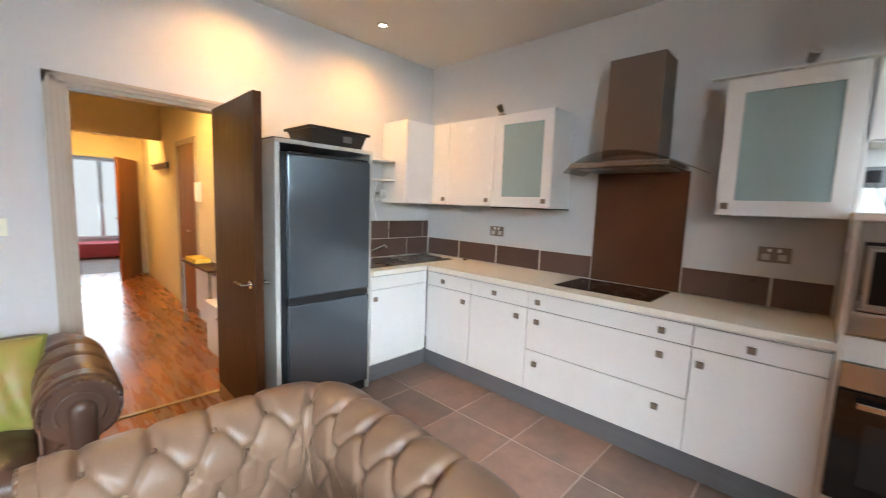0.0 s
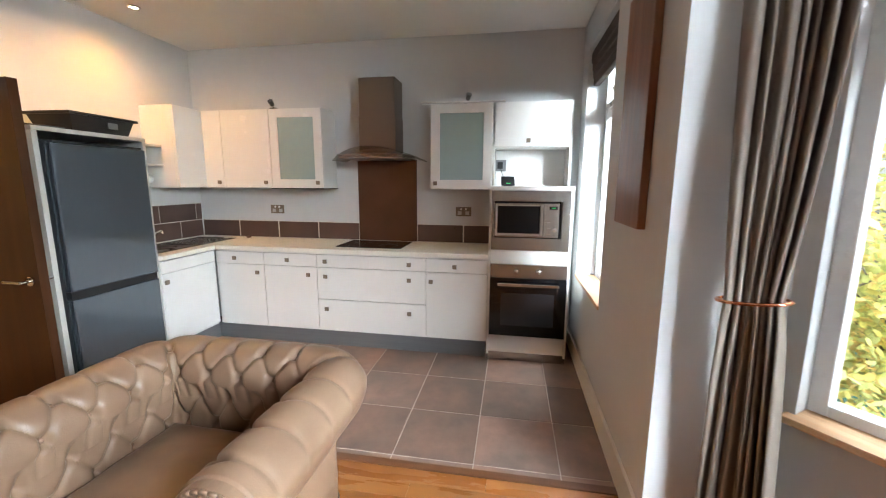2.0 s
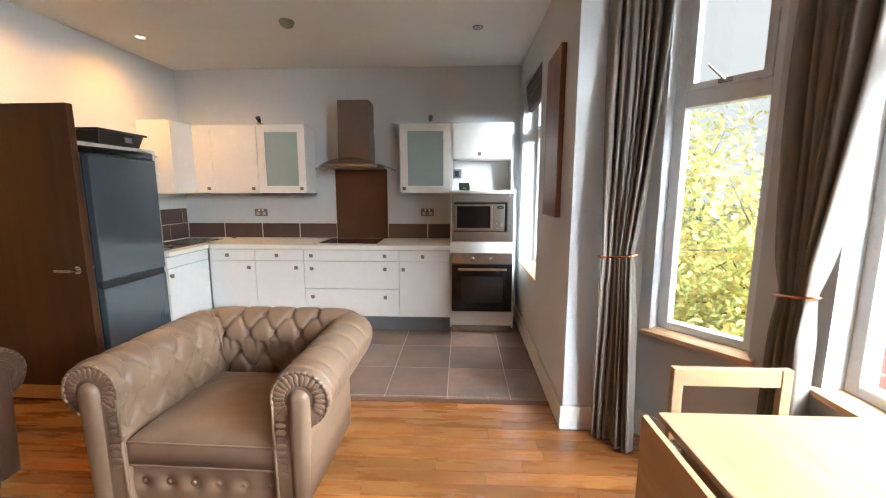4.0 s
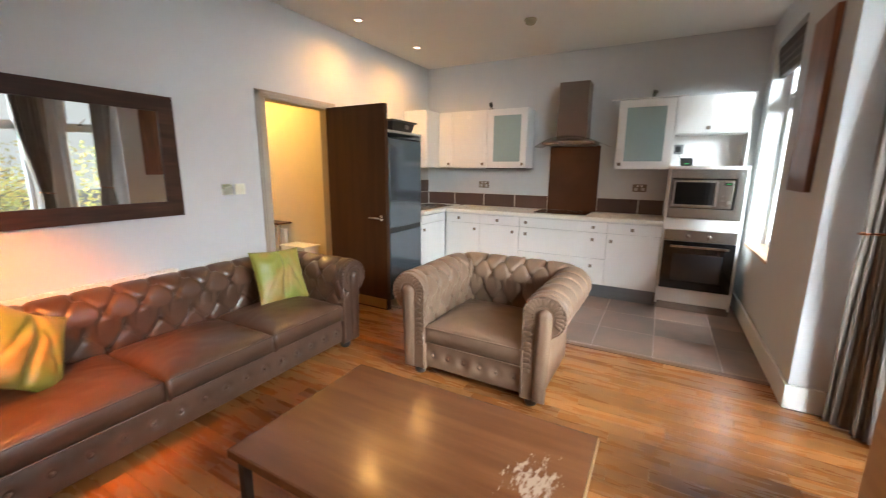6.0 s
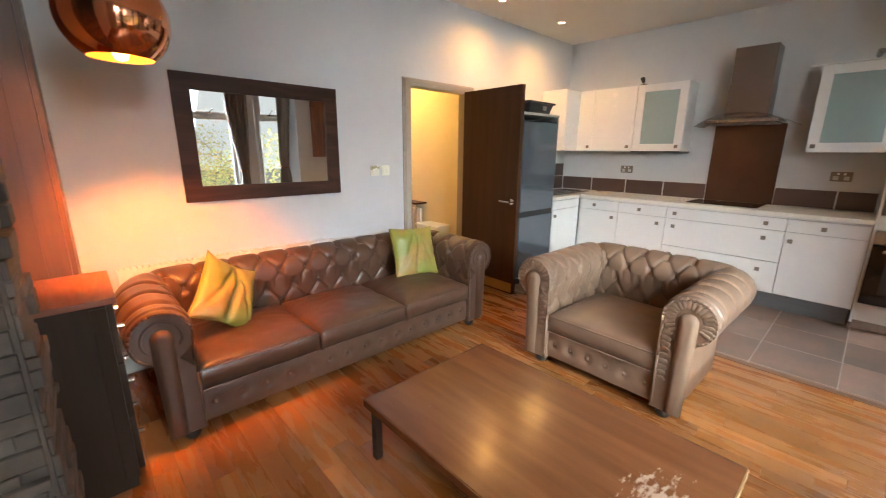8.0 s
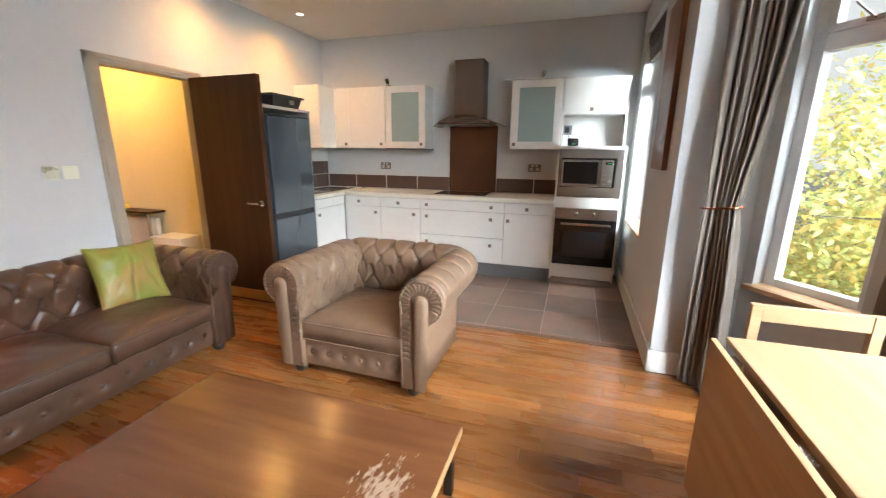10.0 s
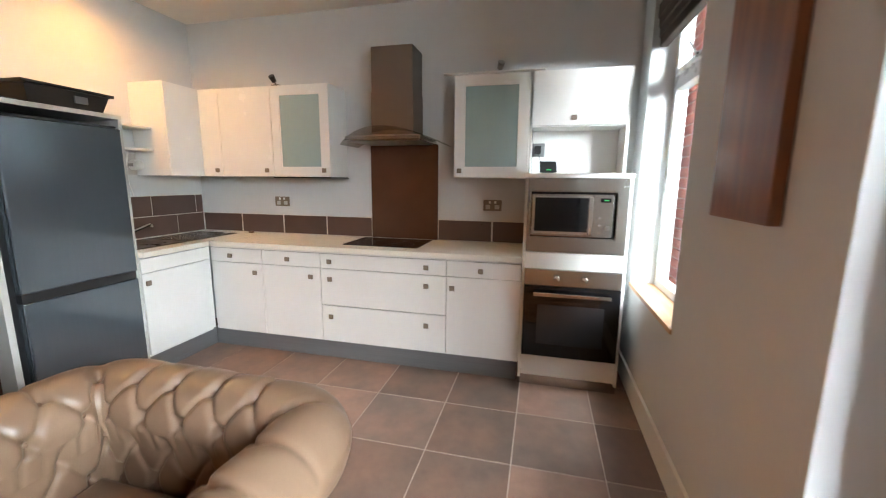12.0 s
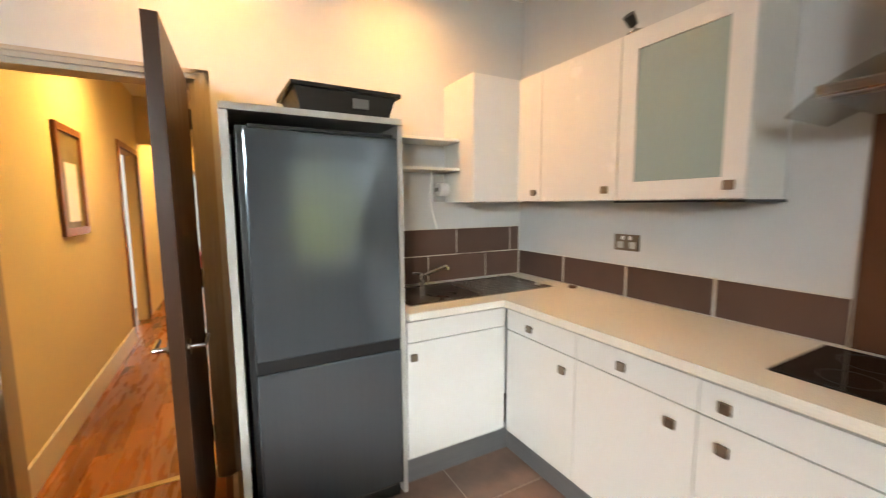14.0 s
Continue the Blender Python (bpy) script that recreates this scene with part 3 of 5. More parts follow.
bm = tube((0, 0, 0.06), (0.13, -0.08, 0.125), 0.012, 12)
add_tube(bm, (0.13, -0.08, 0.125), (0.135, -0.083, 0.10), 0.011, 12)
part("spout", bm, CHROME, t2)
part("lever", tube((0, 0, 0.075), (-0.07, -0.03, 0.09), 0.008, 10), CHROME, t2)

# hob
t = thing("induction_hob", "black glass hob let into the worktop", "hob", 2.67, 0.99, 0.9)
part("glass_plate", box(-0.20, 0.21, -0.30, 0.30, 0, 0.006, 0.003), BLACKGLASS, t)
for hx, hy, r in ((-0.09, -0.15, 0.085), (-0.09, 0.15, 0.07), (0.11, -0.15, 0.07), (0.11, 0.15, 0.085)):
    part("cooking_ring", lathe([(r, 0.0062), (r, 0.0066), (r - 0.002, 0.0066), (r - 0.002, 0.0062)], 40, (hx, hy, 0)), BLACKPLASTIC, t)

# splashback and hood
solid("splashback", box(KX - 0.010, KX - 0.001, 0.655, 1.24, 0.902, 1.675, 0.002), BROWNGLASS, "brown glass splashback behind the hob", "splashback")
t = thing("cooker_hood", "stainless chimney hood with a curved glass canopy", "cooker hood", KX, 0.955, 0)
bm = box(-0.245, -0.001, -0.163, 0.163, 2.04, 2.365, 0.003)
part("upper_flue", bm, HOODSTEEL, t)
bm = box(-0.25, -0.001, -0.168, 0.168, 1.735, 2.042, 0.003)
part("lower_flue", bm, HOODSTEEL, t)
bm = box(-0.46, -0.002, -0.285, 0.285, 1.672, 1.705, 0.006)
body = part("fan_body", bm, STEEL, t, "steel fan body under the canopy")
for i in range(3):
    part("filter", box(-0.42, -0.06, -0.26 + i * 0.178, -0.09 + i * 0.178, 1.667, 1.673, 0.001), PLINTH, body)
bm = bmesh.new()
N = 24
rows = []
for i in range(N + 1):
    y = -0.40 + 0.80 * i / N
    z = 1.655 + 0.105 * (1 - (y / 0.40) ** 2)
    reach = 0.30 + 0.20 * (1 - (y / 0.42) ** 2)
    rows.append([bm.verts.new((x, y, z + dz)) for dz in (0, 0.006) for x in (-reach, -0.003)])
for a, b in zip(rows, rows[1:]):
    for q in ((a[0], b[0], b[1], a[1]), (a[2], a[3], b[3], b[2]), (a[0], a[2], b[2], b[0]), (a[1], b[1], b[3], a[3])):
        bm.faces.new(q)
bm.faces.new((rows[0][0], rows[0][1], rows[0][3], rows[0][2]))
bm.faces.new((rows[-1][1], rows[-1][0], rows[-1][2], rows[-1][3]))
part("canopy", bm, SMOKEGLASS, t, "clear curved glass canopy", smooth=True)

# wall cabinets
UX, UZ0, UZ1 = 2.64, 1.41, 2.12


def wall_unit(name, label, y0, y1, x0=UX, doors=(), glazed=None):
    t = thing(name, label, "wall cabinet", KX, (y0 + y1) / 2, UZ0, group="kitchen wall units")
    cy, h = (y0 + y1) / 2, UZ1 - UZ0
    part("body", box(x0 + FT + 0.001 - KX, -0.001, y0 - cy + 0.001, y1 - cy - 0.001, 0, h, 0.002), CARCASS, t)
    for d0, d1, ky in doors:
        f = part("door", box(x0 - KX, x0 - KX + FT, d0 - cy + 0.002, d1 - cy - 0.002, 0.002, h - 0.002, 0.002), CABINET, t)
        knob_part(f, (x0 - KX, ky - cy, 0.05), "x")
    if glazed:
        d0, d1, ky = glazed
        a, b, w = d0 - cy + 0.002, d1 - cy - 0.002, 0.078
        bm = flat_frame(0, x0 - KX, x0 - KX + FT, (a, b, 0.002, h - 0.002), (a + w, b - w, 0.002 + w, h - w))
        f = part("door", bm, CABINET, t, "white framed door")
        part("frosted_pane", box(x0 - KX + 0.008, x0 - KX + 0.013, a + w - 0.003, b - w + 0.003, w - 0.002, h - w + 0.003), FROST, f, "frosted green-grey glass")
        knob_part(f, (x0 - KX, ky - cy, 0.05), "x")
    return t


wall_unit("wall_cabinet", "white lacquer two-door wall cabinet in warm light", 1.975, 2.70, doors=((1.975, 2.470, 2.025), (2.470, 2.70, 2.51)))
wall_unit("wall_cabinet", "white wall cabinet with a frosted glass door", 1.460, 1.972, glazed=(1.460, 1.972, 1.505))
wall_unit("wall_cabinet", "white wall cabinet with blue-green frosted glass beside the oven tower", -0.066, 0.464, glazed=(-0.066, 0.464, 0.42))
t = thing("wall_cabinet", "white lacquer corner wall cabinet on the door wall", "wall cabinet", 2.47, DY, UZ0, group="kitchen wall units")
part("body", box(-0.155, 0.455, -0.318, -0.001, 0, UZ1 - UZ0, 0.002), CABINET, t)
part("door", box(-0.155, 0.165, -0.34, -0.320, 0.002, UZ1 - UZ0 - 0.002, 0.002), CABINET, t)
# dark strip added as shade under, clip-on lamps and batten on, the wall units
solid("pelmet", box(UX - 0.01, KX - 0.002, 1.452, 1.975, UZ0 - 0.010, UZ0 - 0.001, 0.002), BLACKPLASTIC, "dark strip added as the shade under a wall cabinet", "pelmet", "structure")


def cabinet_spot(y, turn, mat):
    t = thing("cabinet_lamp", "small unlit swivel lamp on top of a wall cabinet", "lamp", UX + 0.03, y, UZ1, turn, group="cabinet lamps")
    part("base", box(-0.02, 0.02, -0.03, 0.03, 0, 0.012, 0.003), STEEL, t)
    part("arm", tube((0, 0, 0.01), (-0.03, 0, 0.045), 0.005, 8), STEEL, t)
    part("head", tube((-0.02, 0, 0.03), (-0.055, 0, 0.065), 0.018, 14, 0.024), mat, t)


cabinet_spot(1.93, 0, BLACKPLASTIC)
cabinet_spot(0.16, 25, STEEL)
solid("loose_batten", box(UX - 0.035, UX + 0.02, -0.16, 0.54, UZ1 + 0.001, UZ1 + 0.009, 0.002), CARCASS, "thin white batten lying on a wall cabinet", "batten")
# open shelves between fridge and corner cabinet
for z in (1.605, 1.772):
    solid("wall_shelf", box(1.79, 2.31, DY - 0.20, DY - 0.002, z - 0.010, z + 0.006, 0.002), CARCASS, "thin white shelf over the sink", "shelf", group="shelves over the sink")

# grey box under the end of the lower shelf, and a pale strap hanging from the shelf
t = thing("paper_holder", "small grey holder fixed beside the corner wall cabinet", "holder", 2.27, DY - 0.02, 1.49)
part("backplate", box(-0.035, 0.035, 0.006, 0.019, -0.075, 0.085, 0.003), GREYPANEL, t)
part("roll", tube((-0.03, -0.035, 0.0), (0.03, -0.035, 0.0), 0.04, 20), CARCASS, t)
for sx in (-0.034, 0.034):
    part("bracket", box(sx - 0.002, sx + 0.002, -0.045, 0.006, -0.012, 0.012, 0.001), STEEL, t)
cu = bpy.data.curves.new("strap", "CURVE")
cu.dimensions, cu.bevel_depth = "3D", 0.006
sp = cu.splines.new("BEZIER")
sp.bezier_points.add(2)
for bp, co in zip(sp.bezier_points, ((2.165, DY - 0.12, 1.594), (2.19, DY - 0.05, 1.42), (2.25, DY - 0.015, 1.246))):
    bp.co, bp.handle_left_type, bp.handle_right_type = co, "AUTO", "AUTO"
cu.materials.append(PLASTIC)
tagged(new("strap", cu), "pale strap hanging from the shelf behind the sink", "strap")

# oven tower
TY0, TY1 = -0.702, -0.066
t = thing("oven_tower", "tall white cabinet holding microwave and oven", "kitchen cabinet", FX, (TY0 + TY1) / 2, 0)
cy, hw = (TY0 + TY1) / 2, (TY1 - TY0) / 2
dpt = KX - FX - 0.002
for s in (-1, 1):
    part("side_panel", box(0, dpt, s * hw, s * (hw - 0.018), 0.06, 1.41, 0.002), CABINET, t)
    part("upper_side_panel", box(UX - FX, dpt, s * hw, s * (hw - 0.018), 1.442, UZ1, 0.002), CABINET, t)
part("shelf", box(-0.012, dpt, -hw - 0.004, hw + 0.008, 1.411, 1.441, 0.003), CABINET, t)
part("filler_strip", box(0.0, 0.03, -hw + 0.019, hw - 0.019, 0.83, 0.937, 0.002), CABINET, t)
part("filler_strip", box(0.0, 0.03, -hw + 0.019, hw - 0.019, 0.085, 0.235, 0.002), CABINET, t)
part("plinth", box(0.03, 0.045, -hw, hw, 0, 0.083), STEEL, t, "brushed steel plinth")
part("back_panel", box(dpt - 0.02, dpt - 0.004, -hw + 0.019, hw - 0.019, 0.1, UZ1 - 0.02), CARCASS, t)
part("niche_top", box(UX - FX + 0.022, dpt - 0.022, -hw + 0.019, hw - 0.019, 1.757, 1.775), CARCASS, t)
part("top_panel", box(UX - FX + 0.022, dpt - 0.022, -hw + 0.019, hw - 0.019, UZ1 - 0.02, UZ1 - 0.002), CARCASS, t)
f = part("flap_door", box(UX - FX, UX - FX + FT, -hw + 0.002, hw - 0.002, 1.765, UZ1, 0.002), CABINET, t)
knob_part(f, (UX - FX, -0.355 - cy, 1.81), "x")
# microwave
t = thing("microwave", "built-in stainless microwave with a black door window", "microwave", FX, cy, 0.94)
w = hw - 0.02
bm = flat_frame(0, -0.006, 0.012, (-w, w, 0.003, 0.468), (-0.237, 0.284, 0.100, 0.385))
part("trim_frame", bm, STEEL, t)
part("casing", box(0.030, 0.40, -0.23, 0.278, 0.095, 0.39), BLACKPLASTIC, t)
part("lower_band", box(-0.010, -0.0065, -w + 0.045, w - 0.012, 0.012, 0.094, 0.0015), STEEL, t, "brushed steel band under the door")
part("upper_band", box(-0.010, -0.0065, -w + 0.030, w - 0.030, 0.392, 0.462, 0.0015), STEEL, t, "brushed steel band over the door")
door = part("door", box(-0.012, 0.029, -0.098, 0.276, 0.106, 0.372, 0.005), STEEL, t)
part("window_surround", box(-0.0155, -0.0125, -0.096, 0.268, 0.120, 0.362, 0.001), CHROME, door)
part("door_window", box(-0.0180, -0.0157, -0.070, 0.252, 0.138, 0.350, 0.001), BLACKGLASS, door)
part("handle_bar", box(-0.030, -0.0157, -0.098, -0.073, 0.122, 0.360, 0.005), CHROME, door)
panel = part("control_panel", box(-0.008, 0.029, -0.214, -0.100, 0.106, 0.372, 0.003), STEEL, t)
part("display", box(-0.0105, -0.0082, -0.200, -0.140, 0.325, 0.350), BLACKGLASS, panel)
part("digits", box(-0.0120, -0.0107, -0.188, -0.158, 0.334, 0.341), LED, panel, "lit green digits")
part("dial", tube((-0.008, -0.185, 0.17), (-0.030, -0.185, 0.17), 0.018, 20), CHROME, panel)
for i in range(3):
    part("button", box(-0.012, -0.0082, -0.150, -0.128, 0.13 + i * 0.045, 0.142 + i * 0.045, 0.001), CHROME, panel)
# oven
t = thing("oven", "built-in oven with black glass door and steel fascia", "oven", FX, cy, 0.235)
part("fascia", box(-0.018, 0.012, -w, w, 0.487, 0.592, 0.003), STEEL, t)
for ky in (-0.075, 0.095):
    k = part("dial", lathe([(0.0, 0.030), (0.017, 0.030), (0.021, 0.024), (0.021, 0)], 20), CHROME, t, smooth=True)
    k.matrix_local = pose(-0.018, ky, 0.54, 0, -90, 0)
door = part("door", box(-0.022, 0.012, -w, w, 0.0, 0.482, 0.004), BLACKGLASS, t)
part("door_window", box(-0.0235, -0.0221, -w + 0.09, w - 0.09, 0.09, 0.36, 0.0005), material("oven_window_dark", (0.02, 0.021, 0.024), 0.1), door)
bm = box(-0.065, -0.05, -w + 0.06, w - 0.06, 0.425, 0.45, 0.005)
for s in (-1, 1):
    add_box(bm, -0.052, -0.022, s * (w - 0.075) - 0.012, s * (w - 0.075) + 0.012, 0.428, 0.447, 0.003)
part("handle", bm, CHROME, door)
# things in the niche
t = thing("smart_meter", "small black display with a green light in the niche", "display", 2.48, -0.20, 1.441, 12)
part("stand", prism([(-0.02, 0), (0.03, 0), (0.005, 0.05)], 1, -0.035, 0.035), BLACKPLASTIC, t)
ob = part("screen", box(-0.006, 0.006, -0.055, 0.055, 0.0, 0.075, 0.004), BLACKPLASTIC, t)
ob.matrix_local = pose(-0.022, 0, 0.006, 0, 22, 0)
ob2 = part("light_bar", box(-0.0085, -0.0062, -0.016, 0.016, 0.012, 0.018), LED, ob, "lit green bar")
t = thing("plug_adapter", "black plug with a thin white lead in the niche", "plug", KX - 0.03, -0.13, 1.62)
part("socket_plate", box(-0.008, 0.004, -0.045, 0.045, -0.05, 0.05, 0.003), PLINTH, t)
part("plug", box(-0.055, -0.0085, -0.02, 0.03, -0.03, 0.03, 0.008), BLACKPLASTIC, t)
cu = bpy.data.curves.new("lead", "CURVE")
cu.dimensions, cu.bevel_depth = "3D", 0.0022
sp = cu.splines.new("BEZIER")
sp.bezier_points.add(2)
for bp, co in zip(sp.bezier_points, ((-0.05, 0, -0.03), (-0.12, -0.04, -0.14), (-0.40, -0.05, -0.172))):
    bp.co, bp.handle_left_type, bp.handle_right_type = co, "AUTO", "AUTO"
cu.materials.append(BLACKPLASTIC)
new("lead", cu).parent = t

# sockets on the kitchen wall
for sy, sz in ((2.118, 1.192), (0.207, 1.198)):
    t = thing("wall_socket", "brushed bronze double socket over the tiles", "socket", KX, sy, sz, group="kitchen sockets")
    part("plate", box(-0.008, -0.001, -0.073, 0.073, -0.043, 0.043, 0.003), KNOB, t)
    for s in (-1, 1):
        part("outlet", box(-0.0095, -0.0081, s * 0.036 - 0.018, s * 0.036 + 0.018, -0.030, 0.004, 0.0005), GREYPANEL, t, "white insert")
        part("rocker", box(-0.0115, -0.0081, s * 0.022 - 0.008, s * 0.022 + 0.008, 0.015, 0.034, 0.001), PLASTIC, t)
# small thing lying on the worktop
solid("jar_lid", lathe([(0, 0.9005), (0.022, 0.9005), (0.024, 0.903), (0.024, 0.912), (0.020, 0.914), (0, 0.914)], 20, (2.86, 2.42, 0)), STRIP, "small brown lid on the worktop", "lid", smooth=False)

# fridge freezer in its housing
HX0, HX1, HYF = 1.075, 1.783, 2.42
t = thing("fridge_housing", "grey laminate tall housing round the fridge", "kitchen cabinet", HX0, HYF, 0)
part("side_panel", box(0, 0.03, 0, 0.578, 0, 1.745, 0.002), GREYPANEL, t)
part("side_panel", box(HX1 - HX0 - 0.022, HX1 - HX0, 0, 0.578, 0, 1.745, 0.002), GREYPANEL, t)
part("top_panel", box(0, HX1 - HX0, -0.004, 0.578, 1.746, 1.772, 0.002), GREYPANEL, t)
t = thing("fridge_freezer", "graphite steel fridge freezer with two doors", "fridge", 1.145, HYF, 0)
fw = 0.608
part("cabinet_body", box(-0.02, fw, 0.035, 0.56, 0.02, 1.70, 0.004), BLACKPLASTIC, t)
part("upper_door", box(0.0, fw, -0.022, 0.033, 0.785, 1.685, 0.014, 4), FRIDGE, t)
part("lower_door", box(0.0, fw, -0.022, 0.033, 0.075, 0.735, 0.014, 4), FRIDGE, t)
part("grip_gap", box(0.003, fw - 0.003, -0.010, 0.033, 0.736, 0.784), BLACKPLASTIC, t, "black grip recess")
part("hinge_cover", box(0.02, fw - 0.02, -0.015, 0.03, 1.687, 1.70, 0.003), BLACKPLASTIC, t)
part("kick_plate", box(0.01, fw - 0.01, 0.005, 0.03, 0.0, 0.072), BLACKPLASTIC, t)
# crate on the housing
t = thing("plastic_crate", "black plastic crate on top of the fridge housing", "crate", 1.565, 2.66, 1.7725, 2)
bm = bmesh.new()
lo, hi, h = (0.19, 0.13), (0.225, 0.165), 0.125
for (x0, y0), (x1, y1) in (((-1, -1), (1, -1)), ((1, -1), (1, 1)), ((1, 1), (-1, 1)), ((-1, 1), (-1, -1))):
    for th in (0.0,):
        q = [bm.verts.new((x0 * lo[0], y0 * lo[1], 0)), bm.verts.new((x1 * lo[0], y1 * lo[1], 0)), bm.verts.new((x1 * hi[0], y1 * hi[1], h)), bm.verts.new((x0 * hi[0], y0 * hi[1], h))]
        r = [bm.verts.new((v.co.x * 0.97, v.co.y * 0.96, v.co.z)) for v in q]
        bm.faces.new(q)
        bm.faces.new(r[::-1])
        bm.faces.new((q[3], q[2], r[2], r[3]))
add_box(bm, -0.19, 0.19, -0.13, 0.13, 0, 0.004)
part("tub", bm, BLACKPLASTIC, t)
bm = flat_frame(2, h - 0.018, h, (-0.24, 0.24, -0.18, 0.18), (-0.222, 0.222, -0.162, 0.162), 0.003)
part("rim", bm, BLACKPLASTIC, t)
part("label", box(0.02, 0.09, -0.164, -0.155, 0.045, 0.085), PLINTH, t, "grey label")
solid("flat_tray", box(1.10, 1.32, 2.50, 2.82, 1.7725, 1.79, 0.006), BLACKPLASTIC, "flat black tray on the fridge housing", "tray")

# ---- door to the hall ----
t = thing("door_1", "dark walnut veneer door standing open into the room", "door", 0.955, DY - 0.012, 0.006, -91.5, kind="structure")
part("leaf", box(0.0, 0.735, -0.045, 0.0, 0.0, 1.968, 0.002), DOORWOOD, t)
part("kick_plate", box(0.02, 0.72, -0.0475, -0.0455, 0.012, 0.11), BRASS, t, "pale metal kick plate")


def lever(parent, x, y, z, s, way):
    bm = tube((x, y, z), (x, y + s * 0.010, z), 0.026, 20)
    add_tube(bm, (x, y + s * 0.008, z), (x, y + s * 0.052, z), 0.009, 12)
    add_tube(bm, (x, y + s * 0.05, z), (x + way * 0.115, y + s * 0.052, z), 0.009, 12)
    return part("lever_handle", bm, CHROME, parent, "chrome lever handle")


lever(t, 0.68, 0.0, 0.92, 1, -1)
lever(t, 0.68, -0.045, 0.92, -1, -1)
for hz in (0.2, 1.0, 1.75):
    part("hinge", tube((-0.004, 0.004, hz), (-0.004, 0.004, hz + 0.09), 0.007, 8), STEEL, t)

# ---- sofa and armchair ----
def chesterfield(name, label, half, depth, cushions, mat, m, pitch, cz=0.565):
    """Deep-buttoned rolled-arm seat. Front at local y = 0 facing -y; half: half the inner width; depth: inner depth."""
    t = thing(name, label, "sofa" if cushions > 1 else "armchair")
    t.matrix_world = m
    # inner path in plan: up one arm, round the back, down the other arm
    r = 0.03 if cushions == 1 else 0.07
    pts = []
    n_arm = 80

    def add(x, y, nx, ny):
        pts.append((x, y, nx, ny))
    for i in range(n_arm):
        add(-half, 0.015 + (depth - r - 0.015) * i / n_arm, -1, 0)
    for i in range(27):
        a = math.pi - (math.pi / 2) * i / 26
        add(-half + r + r * math.cos(a), depth - r + r * math.sin(a), math.cos(a), math.sin(a))
    nb = max(20, int((2 * half - 2 * r) / 0.0075))
    for i in range(1, nb):
        add(-half + r + (2 * half - 2 * r) * i / nb, depth, 0, 1)
    for i in range(27):
        a = math.pi / 2 - (math.pi / 2) * i / 26
        add(half - r + r * math.cos(a), depth - r + r * math.sin(a), math.cos(a), math.sin(a))
    for i in range(1, n_arm + 1):
        add(half, depth - r - (depth - r - 0.015) * i / n_arm, 1, 0)
    # section: up the inside, over the roll, down the outside
    R, cs = 0.125, 0.115
    NI, NR = 44, 84
    rise = (cz - 0.1025 - 0.20) / (NI - 1)
    sec = [(0.015, 0.20 + rise * i) for i in range(NI)]
    for i in range(NR):
        a = math.pi * 1.08 - math.radians(285) * i / (NR - 1)
        sec.append((cs + R * math.cos(a), cz + R * math.sin(a)))
    sec += [(0.105, 0.43), (0.105, 0.30), (0.105, 0.18), (0.105, 0.05), (0.03, 0.05)]
    sl = [0.0]
    for a, b in zip(sec, sec[1:]):
        sl.append(sl[-1] + math.hypot(b[0] - a[0], b[1] - a[1]))
    total, ul = 0.0, [0.0]
    for a, b in zip(pts, pts[1:]):
        # arc length measured halfway up the padding
        total += math.hypot(b[0] + 0.06 * b[2] - a[0] - 0.06 * a[2], b[1] + 0.06 * b[3] - a[1] - 0.06 * a[3])
        ul.append(total)
    cols = max(4, round(total / pitch))
    a_u = total / cols / 2
    b_v = 0.123
    v_end = sl[NI + 60]
    v0 = sl[NI - 20]
    bm = bmesh.new()
    grid, buttons = [], []

    def place(u_i, s, z, lift, ns, nz):
        x, y, nx, ny = pts[u_i]
        k = s + lift * ns
        return Vector((x + nx * k, y + ny * k, z + lift * nz))
    norms = []
    for j in range(len(sec)):
        p, q = sec[max(0, j - 1)], sec[min(len(sec) - 1, j + 1)]
        dx, dz = q[0] - p[0], q[1] - p[1]
        ln = math.hypot(dx, dz) or 1
        norms.append((-dz / ln, dx / ln))
    for i in range(len(pts)):
        row = []
        for j, (s, z) in enumerate(sec):
            lift = 0.0
            if j < NI + 64:
                v = sl[j] - v0
                if v > -0.12:
                    vc = min(v, 3 * b_v)
                    p, q = (ul[i] / a_u + vc / b_v) / 2, (ul[i] / a_u - vc / b_v) / 2
                    dp, dq = p - round(p), q - round(q)
                    over = math.exp(-((v - vc) / 0.20) ** 2)
                    puff = (1 - math.exp(-(abs(dp) / 0.06) ** 1.1)) * (1 - math.exp(-(abs(dq) / 0.06) ** 1.1))
                    dent = math.exp(-(dp * dp + dq * dq) / 0.020) * math.exp(-((v - vc) / 0.03) ** 2)
                    edge = min(1.0, max(0.0, (v_end - sl[j]) / 0.06)) * min(1.0, (v + 0.12) / 0.05)
                    lift = edge * (0.016 * (1 - over * (1 - puff)) - 0.030 * dent - 0.004)
            w = 0.003 * noise.noise(Vector((ul[i] * 8, sl[j] * 8, half * 7)))
            row.append(bm.verts.new(place(i, s, z, lift + w, *norms[j])))
        grid.append(row)
    for a, b in zip(grid, grid[1:]):
        for j in range(len(sec) - 1):
            bm.faces.new((a[j], b[j], b[j + 1], a[j + 1]))
    for row in (grid[0], grid[-1]):
        bm.faces.new(row)
    part("tufted_arms_and_back", bm, mat, t, "deep-buttoned leather arms and back", smooth=True)
    # buttons, one mesh shared by all
    bmesh_button = lathe([(0.0, 0.006), (0.007, 0.005), (0.010, 0.001), (0.010, -0.004)], 10)
    button_mesh = finish(bmesh_button, "button", mat, True)
